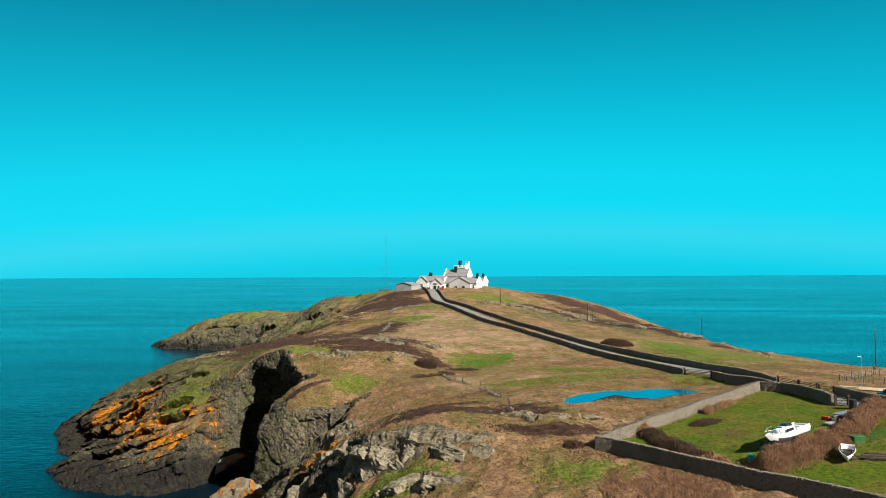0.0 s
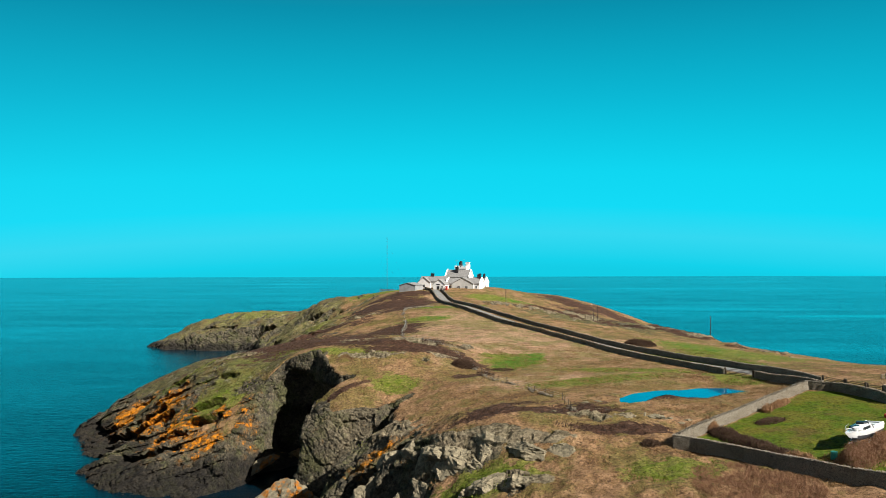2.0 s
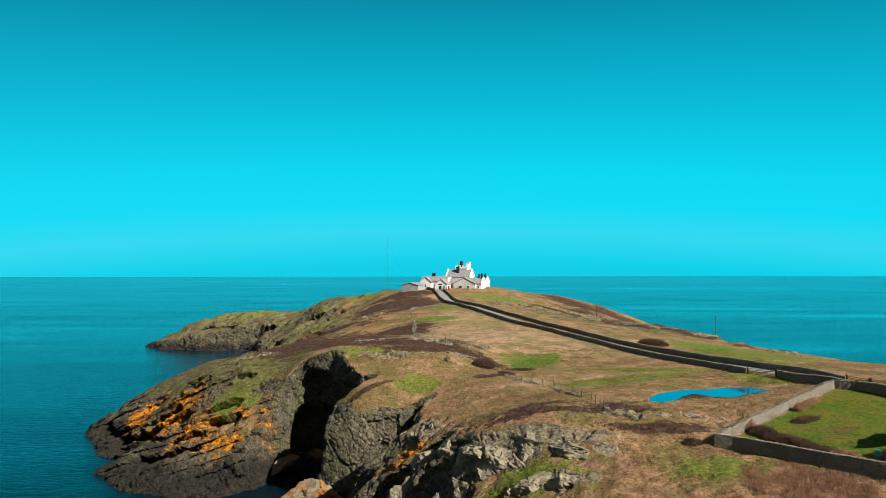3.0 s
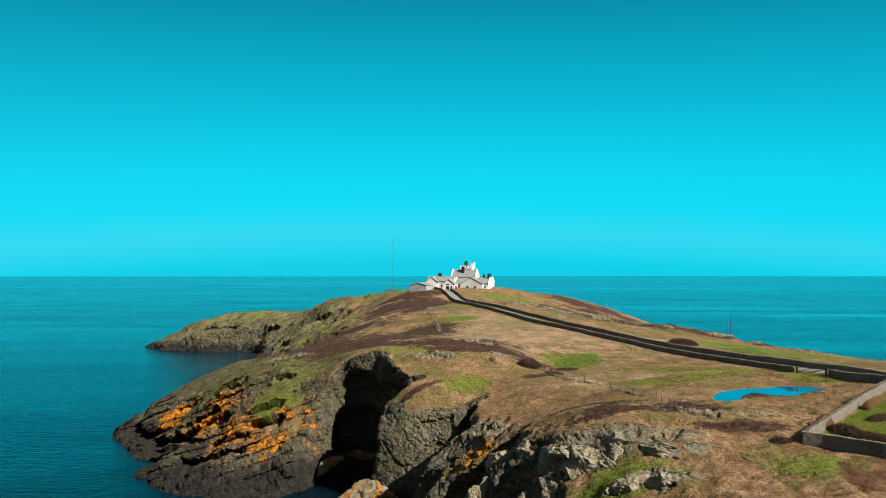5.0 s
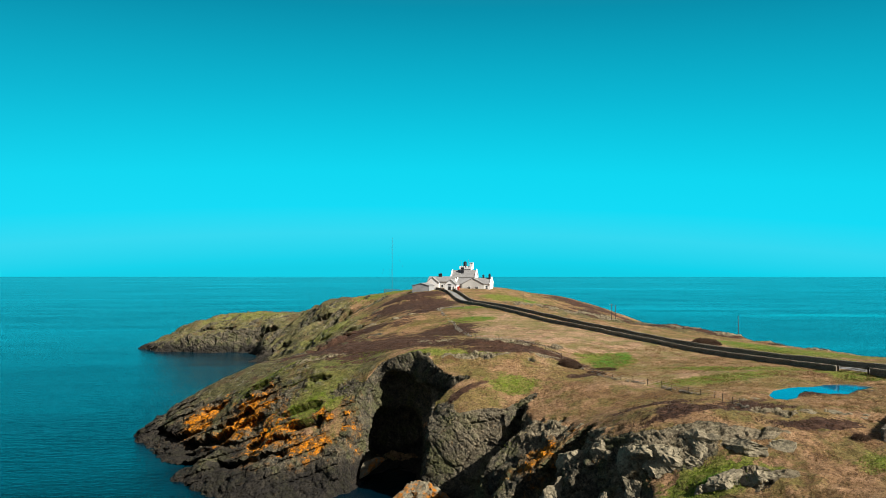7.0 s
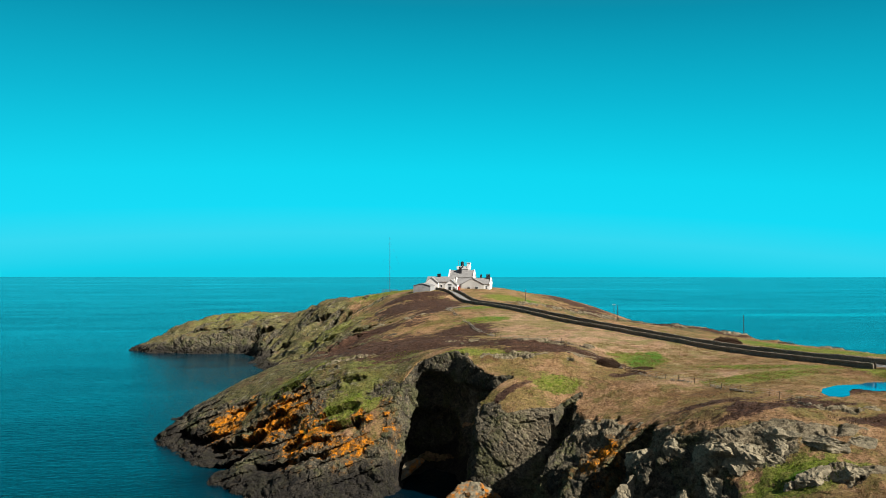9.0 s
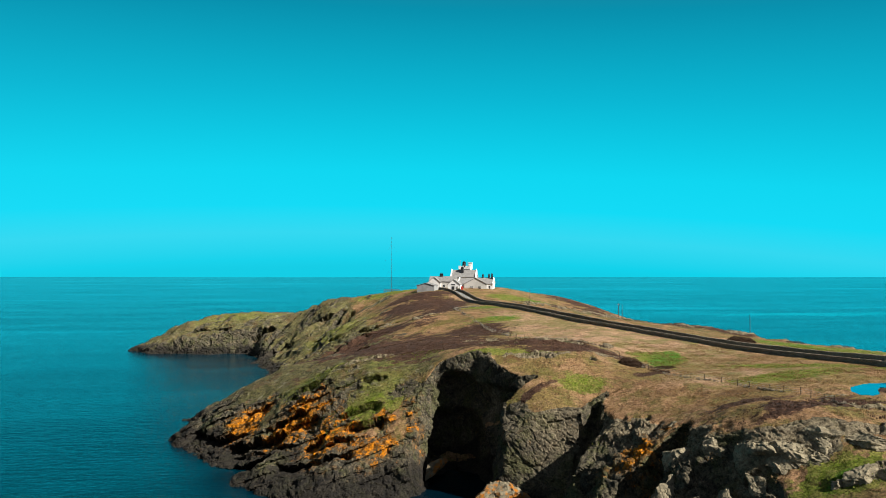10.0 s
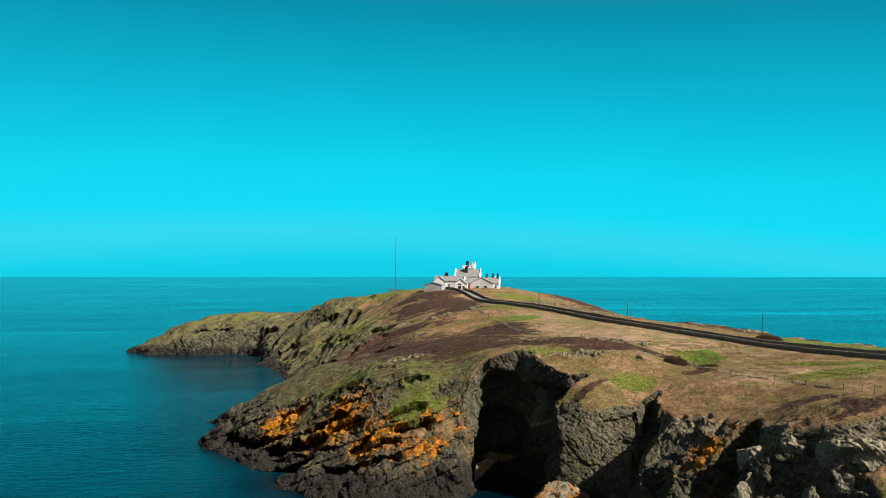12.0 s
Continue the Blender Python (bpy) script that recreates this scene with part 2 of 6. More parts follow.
def to_line(x, y, line):
    """Distance to a line, with what lies along it blended: (distance, *values)."""
    best = np.full(x.shape, 1e9)
    vals = [np.zeros(x.shape) for _ in line[0][2:]]
    for a, b in zip(line, line[1:]):
        dx, dy = b[0] - a[0], b[1] - a[1]
        u = np.clip(((x - a[0]) * dx + (y - a[1]) * dy) / (dx * dx + dy * dy), 0, 1)
        d = np.hypot(x - a[0] - u * dx, y - a[1] - u * dy)
        near = d < best
        for n, v in enumerate(vals):
            vals[n] = np.where(near, a[2 + n] + u * (b[2 + n] - a[2 + n]), v)
        best = np.where(near, d, best)
    return best, *vals


def inside_coast(x, y):
    """Metres inland of the shore (negative at sea)."""
    ring = [tuple(p) for p in COAST] + [tuple(COAST[0])]
    d, = to_line(x, y, ring)
    odd = np.zeros(x.shape, bool)
    for a, b in zip(ring, ring[1:]):
        cross = (a[1] > y) != (b[1] > y)
        odd ^= cross & (x < (b[0] - a[0]) * (y - a[1]) / (b[1] - a[1] + 1e-12) + a[0])
    return np.where(odd, d, -d)


def smin(a, b, k):
    h = np.clip(0.5 + 0.5 * (b - a) / k, 0, 1)
    return b + (a - b) * h - k * h * (1 - h)


def bell(x, y, cx, cy, rx, ry=None, turn=0.0):
    c, s = np.cos(np.radians(turn)), np.sin(np.radians(turn))
    u, v = (x - cx) * c + (y - cy) * s, -(x - cx) * s + (y - cy) * c
    return np.exp(-(u / rx) ** 2 - (v / (ry or rx)) ** 2)


def bulk(x, y):
    """Ground height without the fine relief."""
    wx = x + 1.2 * fbm(x, y, 0 * x, 13, 2)
    wy = y + 1.2 * fbm(x + 51, y, 0 * x + 7, 13, 2)
    z = upland(x, y)
    d = inside_coast(wx, wy)
    k = 1.5 + 0.3 * bell(x, y, -50, 125, 20, 26) + 6.0 * bell(x, y, -66, 161, 13) + 3.0 * bell(x, y, -58, 145, 8) + 1.2 * bell(x, y, -47, 122, 9)
    z = smin(z, np.where(d > 0, k * d, 0.6 * d) + 0.2, 1.2)
    for line in (GEO, BACK_GULLY, CLEFT, CHASM, GASH, NOTCH, RIFT):
        d, w, floor = to_line(wx * 0.7 + x * 0.3, wy * 0.7 + y * 0.3, line)
        z = np.minimum(z, floor + np.maximum(0, d - w) * (5 if line is CHASM else 13 if line is BACK_GULLY else 7) + 0.15 * d)
    return np.maximum(z, -5)

# ---------------------------------------------------------------- land cover and relief
POND = [(-0.2, 116.6), (0.6, 120), (3.8, 124.3), (9.4, 127.8), (14.5, 128.5), (17.5, 130.2), (22.6, 130.2), (25.2, 127), (19.3, 123.7),
        (15.6, 120.6), (11.9, 121.2), (10, 123.4), (7.3, 121.6), (4.2, 117.2), (1.3, 115.7)]
POND_LEVEL = 24.95
GARDEN = [(1.3, 91.8), (31.8, 119.5), (36.5, 118.5), (38.5, 106), (49, 108), (49, 60), (30, 62)]
ROAD = [(-41.4, 363), (-40.6, 354), (-34.5, 325), (-25.5, 287), (-17, 258), (-7.5, 233), (3, 213), (12, 193), (19, 175), (24.5, 159), (29.5, 145),
        (33.5, 134), (37, 122), (39.6, 112), (42, 103), (47, 84), (52, 50)]
# rock that breaks through the turf: (x, y, radius along, across, turn, rise)
OUTCROPS = [(-40, 171, 11, 2.4, -8, 0.5), (-30, 173, 8, 2, 10, 0.4), (-50, 177, 9, 2.2, -12, 0.5), (-56, 192, 8, 2, 10, 0.5), (-25, 97.2, 9.5, 2.8, -24, 1.1), (-14.5, 93.8, 6, 1.8, -10, 0.6), (-35, 110, 3.5, 4, 0, 0.4), (-40, 128, 4, 9, 20, 0.3), (-19.5, 85.8, 5.5, 1.7, -30, 0.8), (-31, 99.5, 3.5, 3, 0, 0.5),
            (-48, 160.5, 13, 1.8, -8, 0.4), (-33, 161.5, 8, 1.8, 12, 0.5), (-8, 104.5, 5, 1.6, -25, 0.3), (0, 104, 5, 1.5, 0, 0.4),
            (-10, 312, 11, 3, -45, 2.2), (10, 318, 16, 4, -30, 0.6), (30, 330, 14, 6, -40, 0.9), (63, 262, 8, 3.5, -60, 2.0), (68, 240, 9, 3, -70, 1.4), (52, 280, 12, 4, -50, 1.6), (74, 215, 9, 3, -75, 1.0),
            (-6, 110.5, 4, 1.2, 30, 0.3), (-88, 183, 9, 2, 10, 0.5), (-78, 290, 9, 3, 35, 0.8), (-11, 318, 9, 3, -40, 0.8), (8, 322, 14, 4, -35, 0.9), (22, 287, 7, 2.2, -20, 0.7), (40, 269, 7, 2, -30, 0.7), (60, 213, 7, 2, -60, 0.7), (63, 204, 6, 1.6, -65, 0.6), (62, 188, 6, 1.4, -60, 0.4), (18, 314, 9, 3, -50, 0.8), (-64, 268, 8, 2, 20, 0.4)]
# dark heather and dead bracken
HEATHER = [(-69, 212, 17, 34, 8), (-50, 228, 12, 18, 0), (-55, 292, 9, 40, -25), (-70, 186, 10, 12, 0), (40, 385, 30, 22, -35), (65, 400, 22, 20, -40), (44, 300, 26, 16, -45), (28, 330, 22, 10, -30), (58, 268, 14, 8, -60), (-45, 179, 19, 11, 0), (-36, 167, 12, 5, -10), (-57, 186, 14, 10, 20), (-20, 118, 9, 3.5, 10), (-4, 98.5, 8, 2.6, 5), (30, 292, 16, 7, -30), (5, 325, 14, 6, -30), (-70, 192, 26, 17, -20), (-88, 215, 26, 18, -30), (-97, 250, 20, 20, 0), (-52, 171, 16, 5.5, -10), (-58, 318, 24, 20, 10), (-18, 106.5, 12, 4.2, 12),
           (-8, 112, 8, 5, 0), (-30, 165, 14, 4, -30), (12, 121.5, 9, 1.6, 10), (50, 285, 18, 10, -40), (38, 345, 18, 10, -40),
           (-60, 345, 20, 12, 0), (-52, 146.4, 6, 1.3, 25), (-80, 265, 14, 10, 0), (55, 275, 14, 6, -60), (-25, 150, 5, 1.6, 20), (-42, 163.5, 9, 2.5, -10)]
# fresh green turf
GREEN = [(-13, 167.5, 14, 4.2, 58), (-86, 168, 13, 9, 10), (-100, 186, 14, 10, -20), (-80, 178, 14, 6, 0), (-14, 168, 10, 5, 25), (-38, 285, 10, 9, 0), (-40, 248, 12, 7, 0), (-41, 148, 6, 4, 0), (-1, 84, 7, 4, 0), (-24, 89, 9, 4.5, -15),
         (0, 138, 16, 5, 10), (-60, 395, 26, 13, 0), (-12, 345, 16, 12, 0), (30, 165, 10, 22, 25),
         (-55, 163, 15, 2.2, -10), (-45, 128, 3, 2.5, 0), (8, 150, 18, 4, -30), (45, 190, 18, 34, 10), (26, 136, 8, 4, -60), (-160, 425, 40, 14, 0),
         (-102, 335, 20, 30, 10), (-72, 385, 24, 12, 0), (-22, 300, 9, 5, 40), (-15, 173, 9, 3.5, 20)]
# lit orange lichen on the western slabs
LICHEN = [(-81.5, 159, 6.5, 5.5), (-87, 155.5, 8, 5), (-95, 158, 8, 5), (-96, 163, 9, 6), (-105, 172, 10, 7), (-117, 186, 9, 8), (-42, 118, 5, 4), (-34, 119.5, 3, 2)]

# the sea cave and its side passage, hollowed along lines of (x, y, z, radius)
CAVES = [((-67, 150, 3, 6.5), (-66, 166, 8, 7.5)), ((-67.5, 160, 14, 5.2), (-66, 164.5, 17.6, 6.0)), ((-63, 160.5, 16, 6.0), (-57.5, 155.4, 16.8, 4.0)), ((-57.5, 155.4, 16.8, 4.0), (-53.5, 152.6, 18.4, 2.2))]

# undercut ledges on the western slopes: the lip's two ends, depth of the undercut, reach below it
UNDERCUTS = [(-122, 180, -105, 171, 6.3, 2.8), (-92.5, 161.5, -82.5, 160, 5.1, 2.2), (-94.5, 166.5, -84, 164, 3.9, 1.6), (-119, 191, -111, 188, 3.9, 2), (-107, 182, -97.5, 180, 4.5, 2),
             (-133, 197, -125, 186, 4.5, 2.8), (-123, 173, -108, 164, 5.1, 3.2), (-101.5, 166, -96, 164.6, 3.6, 1.6), (-121, 175.5, -103, 166.5, 3.3, 1.8), (-109, 172.6, -97.5, 169, 3.3, 1.6),
             (-89.5, 304, -75, 295, 5.6, 3.4), (-101, 349, -94, 370, 5.6, 3.4), (-117, 377, -103, 374.5, 5, 3), (-116, 274, -102, 261, 4, 2.5), (-150, 402.5, -136, 398, 6.2, 3.7),
             (-134.5, 368, -122, 359, 4.2, 2.8), (-88, 173.4, -82, 171.4, 3, 1.2), (-100, 155.5, -90, 154, 3.6, 2), (-113, 225, -98, 216, 3.8, 2.3), (-108, 300, -96, 290, 4, 2.5),
             (-104, 325, -90, 318, 3.8, 2.5), (-96, 245, -84, 238, 2.8, 1.7), (-112, 345, -103, 338, 3.8, 2.3), (-185, 413, -162, 409, 3.8, 2.8), (-92, 275, -82, 268, 3, 1.8),
             (-118, 240, -106, 234, 3.2, 2.1), (-112, 178, -100, 172.5, 5, 2.2), (-99, 161.5, -90, 158, 4, 2), (-129, 190, -116, 181, 4.5, 2.4), (-108, 160.5, -98, 156, 4, 2.2)]


def in_ring(x, y, ring):
    ring = ring + ring[:1]
    d, = to_line(x, y, ring)
    odd = np.zeros(x.shape, bool)
    for a, b in zip(ring, ring[1:]):
        cross = (a[1] > y) != (b[1] > y)
        odd ^= cross & (x < (b[0] - a[0]) * (y - a[1]) / (b[1] - a[1] + 1e-12) + a[0])
    return np.where(odd, d, -d)


def ease(v, lo, hi):
    u = np.clip((v - lo) / (hi - lo), 0, 1)
    return u * u * (3 - 2 * u)


def ground(x, y):
    """Height of the open ground, with outcrops, pond and road let in."""
    z = bulk(x, y)
    for cx, cy, rx, ry, turn, rise in OUTCROPS:
        z = z + rise * bell(x, y, cx, cy, rx, ry, turn)
    p = in_ring(x, y, POND)
    near = ease(p, -9, 0.2)
    z = z * (1 - near) + near * np.where(p > 0, POND_LEVEL - 0.12 - 0.2 * np.minimum(p, 2), POND_LEVEL + 0.10 - 0.03 * p)
    return z


SURVEY = {}


def ground_at(x, y):
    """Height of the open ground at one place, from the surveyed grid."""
    xs, ys, z = SURVEY["xs"], SURVEY["ys"], SURVEY["z"]
    i = int(np.clip(np.searchsorted(xs, x) - 1, 0, len(xs) - 2))
    j = int(np.clip(np.searchsorted(ys, y) - 1, 0, len(ys) - 2))
    u, v = (x - xs[i]) / (xs[i + 1] - xs[i]), (y - ys[j]) / (ys[j + 1] - ys[j])
    return float((z[j, i] * (1 - u) + z[j, i + 1] * u) * (1 - v) + (z[j + 1, i] * (1 - u) + z[j + 1, i + 1] * u) * v)


def steps(*runs):
    out = []
    for a, b, s in runs:
        out += list(np.arange(a, b - s * 0.4, s))
    return np.array(out + [runs[-1][1]])


def shell(x0, x1, y0, y1, z0, z1, h):
    """Even-meshed skin of the rock mass in a block of space: cliffs get as many faces a metre as flat ground."""
    xs, ys, zs = np.arange(x0, x1 + h / 2, h), np.arange(y0, y1 + h / 2, h), np.arange(z0, z1 + h / 2, h)
    gx, gy = np.meshgrid(xs, ys, indexing="ij")
    g = ground(gx, gy)
    dx, dy = np.gradient(g, h)
    tilt = 1 / np.sqrt(1 + dx ** 2 + dy ** 2)
    f = ((g[:, :, None] - zs) * tilt[:, :, None]).astype(np.float32)
    for (ax, ay, az, ar), (bx, by, bz, br) in CAVES:
        lo, hi = np.array([min(ax, bx), min(ay, by), min(az, bz)]) - max(ar, br) - 2, np.array([max(ax, bx), max(ay, by), max(az, bz)]) + max(ar, br) + 2
        cut = tuple(slice(*np.searchsorted(axis, (l, u))) for axis, l, u in zip((xs, ys, zs), lo, hi))
        if min(c.stop - c.start for c in cut) < 2:
            continue
        px, py, pz = xs[cut[0], None, None], ys[None, cut[1], None], zs[None, None, cut[2]]
        vx, vy, vz = bx - ax, by - ay, bz - az
        u = np.clip(((px - ax) * vx + (py - ay) * vy + (pz - az) * vz) / (vx * vx + vy * vy + vz * vz), 0, 1)
        d = np.sqrt((px - ax - u * vx) ** 2 + (py - ay - u * vy) ** 2 + (pz - az - u * vz) ** 2) - (ar + u * (br - ar))
        f[cut] = np.minimum(f[cut], d)
    inn = f > 0
    n = [c - 1 for c in f.shape]
    some, full = np.zeros(n, bool), np.ones(n, bool)
    corners = [(a, b, c) for a in (0, 1) for b in (0, 1) for c in (0, 1)]
    for a, b, c in corners:
        k = inn[a:a + n[0], b:b + n[1], c:c + n[2]]
        some |= k
        full &= k
    i, j, k = np.nonzero(some & ~full)
    index = np.full(n, -1, np.int64)
    index[i, j, k] = np.arange(len(i))
    total, count = np.zeros((len(i), 3)), np.zeros(len(i))
    for p in corners:
        for ax in range(3):
            if p[ax]:
                continue
            q = tuple(v + (m == ax) for m, v in enumerate(p))
            va, vb = f[i + p[0], j + p[1], k + p[2]], f[i + q[0], j + q[1], k + q[2]]
            hit = (va > 0) != (vb > 0)
            t = va / np.where(hit, va - vb, 1)
            at = np.stack([p[m] + (t if m == ax else 0 * t) for m in range(3)], 1)
            total[hit] += at[hit]
            count += hit
    verts = np.stack([xs[i], ys[j], zs[k]], 1) + h * total / count[:, None]
    quads = []
    for ax in range(3):
        u, v = (ax + 1) % 3, (ax + 2) % 3
        lo = [slice(1, -1)] * 3
        lo[ax] = slice(0, -1)
        hi = list(lo)
        hi[ax] = slice(1, None)
        for sign in (True, False):
            e = np.stack(np.nonzero((inn[tuple(lo)] == sign) & (inn[tuple(hi)] == (not sign))), 1)
            e[:, u] += 1
            e[:, v] += 1
            ring = []
            for du, dv in ((-1, -1), (0, -1), (0, 0), (-1, 0)):
                c = e.copy()
                c[:, u] += du
                c[:, v] += dv
                ring.append(index[c[:, 0], c[:, 1], c[:, 2]])
            quads.append(np.stack(ring if sign else ring[::-1], 1))
    quads = np.concatenate(quads)
    return verts, quads[(quads >= 0).all(1)]


def relief(p, n):
    """Cover masks and the relief of rock and turf, at points p with normals n."""
    x, y, z = p.T
    nz = np.clip(n[:, 2], 0.02, 1)
    slope = np.sqrt(1 - nz ** 2) / nz
    one = 0 * x
    coast = inside_coast(x, y)
    garden_in = in_ring(x, y, GARDEN)
    rough = fbm(x, y, one + 4, 7, 4)
    rock = ease(slope + 0.25 * rough, 0.62, 1.05)
    for cx, cy, rx, ry, turn, rise in OUTCROPS:
        rock = np.maximum(rock, ease(bell(x, y, cx, cy, rx, ry, turn) + 0.45 * fbm(x, y, one + 9, 3.5, 3), 0.42, 0.75))
    west = np.maximum(bell(x, y, -100, 166, 36, 17, -35), 0.9 * bell(x, y, -118, 191, 24, 15, -35))
    rock = np.maximum(rock, ease(west + 0.35 * rough - 0.06 * (z - 9), 0.35, 0.8) * ease(15 + 3 * rough - z, 0, 4))
    rock = np.maximum(rock, ease(bell(x, y, -88, 163, 13, 6, -15) + 0.3 * rough, 0.3, 0.7) * ease(17 + 2.5 * rough - z, 0, 3))
    rock = np.maximum(rock, ease(1.4 * np.maximum(bell(x, y, -46, 121, 8, 9), bell(x, y, -52, 112, 6, 6)) + 0.3 * rough, 0.3, 0.6))
    rock = np.maximum(rock, ease(9 - coast * 0.8 - z * 0.4 + 2.5 * rough, 0, 4))
    # ribs of rock on the western and eastern slopes of the hill
    c, s = np.cos(0.75), np.sin(0.75)
    rib = 1 - np.abs(fbm((x * c + y * s) / 4.5, (-x * s + y * c) * 1.1, one + 31, 7, 3)) * 2.2
    slopes = np.maximum(0.92 * ease(-58 - x, 0, 22) * ease(y, 205, 240), bell(x, y, 42, 302, 46, 48) * 0.9)
    slopes = np.maximum(slopes, 0.6 * ease(-82 - x, 0, 10) * ease(y, 168, 180))
    rock = np.maximum(rock, ease(rib * slopes + 0.25 * rough, 0.60, 0.82))
    rock = np.maximum(rock, ease(rib * bell(x, y, 45, 335, 26, 60, 25) + 0.3 * rough, 0.42, 0.72))
    rock = np.where(garden_in > 0, 0, rock)
    # blocks and joints
    t1, e1 = blocks(x, y + 0.3 * z, z * 0.8, 5.6)
    t2, e2 = blocks(x + 0.6 * z, y, z, 2.0)
    crack = np.minimum(ease(e1, 0.0, 0.22) + 0.2, 1) * np.minimum(ease(e2, 0.0, 0.25) + 0.35, 1)
    steep = ease(slope, 0.7, 2.0)
    calm_face = 1 - 0.4 * bell(x, y, -50, 139, 10, 5, -20) - 0.65 * bell(x, y, -24, 96, 12, 6, -20) - 0.6 * bell(x, y, -66, 161, 10, 7)
    push = rock * calm_face * ((1 - 0.75 * west) * (t1 - 0.5) * (1.1 + 0.7 * steep) + (t2 - 0.5) * (0.75 - 0.35 * west) * (1 - 0.55 * steep)
                   - (0.5 - 0.25 * west) * (1 - crack) + 0.2 * fbm(x, y, z, 1.6, 3))
    thin = (z - 0.36 * x + 0.45 * y) / 1.3 + 0.5 * fbm(x, y, z, 14, 3)
    ply = np.floor(thin)
    push = push + rock * west * 0.9 * (hash3(ply, np.floor((x + 1.9 * ply) / 6.5 + 0.3 * rough), one) - 0.5)
    push = push * (0.4 + 0.6 * ease(z, -2, 1))
    wild = np.maximum(np.maximum(ease(-64 - 0.12 * (y - 200) - x, 0, 16) * ease(y, 160, 172), bell(x, y, 44, 302, 46, 50)), ease(-118 - x, 0, 20))
    wild = np.clip(np.maximum(wild, 0.8 * bell(x, y, -84, 176, 16, 14)) + 0.2 * rough, 0, 1)
    push = push + wild * (1 - 0.5 * rock) * ease(y, 200, 230) * (1.3 * rib * ease(-50 - x, 0, 30) + 1.5 * fbm(x, y, z, 9, 4))
    # dark bottom paint carried up the sides, to colour in their shade
    hummock = bell(x, y, -92, 180, 24, 15, -25)
    push = push + hummock * (0.55 * fbm(x, y, z, 5, 3) + 0.35 * rock * (t2 - 0.5))
    turf = (1 - rock) * (0.16 * fbm(x, y, one + 2, 6, 3) + (0.15 + 0.16 * ease(130 - y, 0, 20)) * fbm(x, y, one + 5, 1.5, 2))
    road, = to_line(x, y, ROAD)
    calm = ease(road, 3.0, 5.0) * np.where(garden_in > 0, 0.35, 1.0) * ease(-in_ring(x, y, POND), -0.3, 1.5)
    heather, green, lichen = one, one, one
    for cx, cy, rx, ry, turn in HEATHER:
        heather = np.maximum(heather, bell(x, y, cx, cy, rx, ry, turn))
    for cx, cy, rx, ry, turn in GREEN:
        green = np.maximum(green, bell(x, y, cx, cy, rx, ry, turn))
    for cx, cy, rx, ry in LICHEN:
        lichen = np.maximum(lichen, bell(x, y, cx, cy, rx, ry))
    strip = hash3(np.floor((z - 0.36 * x + 0.45 * y) / 2.9 + 0.3 * fbm(x, y, z, 16, 3)), one, one)
    lichen = np.where(x < -76, lichen * (0.55 + 0.75 * strip), lichen)
    garden = ease(garden_in, 0, 1)
    tide = ease(5.0 + 1.8 * west + 2.0 * fbm(x, y, one + 20, 5, 3) - z, 0, 2.6)
    cover = np.stack([heather * (1 - garden), np.maximum(green, garden), rock, lichen], 1)
    use = np.stack([garden, tide, ease(2.0 - road, 0, 0.3), wild], 1)
    pale = one
    for cx, cy, rx, ry, turn, rise in OUTCROPS:
        pale = np.maximum(pale, bell(x, y, cx, cy, rx * 1.1, ry * 1.1, turn))
    pale = np.maximum(np.maximum(pale, 0.5 * bell(x, y, -50, 139, 10, 6, -20)), 0.22 * west)
    pasture = bell(x, y, -10, 195, 34, 34, 20) + bell(x, y, -30, 240, 16, 26) + 0.8 * bell(x, y, -8, 142, 16, 11) + 0.5 * bell(x, y, -40, 330, 12, 30)
    vivid = np.maximum(bell(x, y, -13, 167.5, 14, 4.2, 58), 0.65 * bell(x, y, -24, 88, 6, 3, -15))
    for cx, cy, rx, ry, turn in ((0, 345, 14, 8, -20), (-58, 362, 16, 9, 0), (-36, 250, 10, 8, 0), (-38, 285, 8, 9, 0), (40, 200, 9, 28, 15)):
        vivid = np.maximum(vivid, 0.62 * bell(x, y, cx, cy, rx, ry, turn))
    return push * calm, turf * calm, cover, use, np.stack([pale, vivid, np.clip(pasture, 0, 1), one + 1], 1)


def undercut(p, rock):
    """Tilted beds with overhanging edges, and the deep slots under the larger ledges."""
    x, y, z = p.T
    west = np.maximum(bell(x, y, -102, 168, 38, 19, -35), bell(x, y, -118, 191, 24, 15, -35)) * rock
    bed = (z - 0.36 * x + 0.45 * y) / 2.9 + 0.3 * fbm(x, y, z, 16, 3)
    layer = np.floor(bed)
    some = (0.25 + 0.75 * hash3(layer, np.floor((x + 2.8 * layer) / 17), 0 * layer)) * ease(fbm(x, y, layer * 5.3, 14, 2), -0.6, 0.2)
    inward = 3.6 * west * some * (bed - layer) ** 1.4 * ease(fbm(x + 40, y, z, 8, 3), -0.9, 0.3)
    drop = 0 * x
    for x0, y0, x1, y1, depth, reach in UNDERCUTS:
        dx, dy = x1 - x0, y1 - y0
        u = ((x - x0) * dx + (y - y0) * dy) / (dx * dx + dy * dy)
        side = ((x - x0) * dy - (y - y0) * dx) / math.hypot(dx, dy) + 1.0 * fbm(x, y, 0 * x + 3, 5, 3)
        side = side * (1 if dx > 0 else -1)
        k = depth * ease(0.5 - np.abs(u - 0.5), -0.06, 0.2) * np.exp(-(np.maximum(side, 0) / reach) ** 1.5) * (side > 0) * (side < 9)
        inward, drop = np.maximum(inward, k), np.maximum(drop, 0.55 * k)
    return p + np.stack([0.12 * inward, 0.95 * inward, -drop], 1)


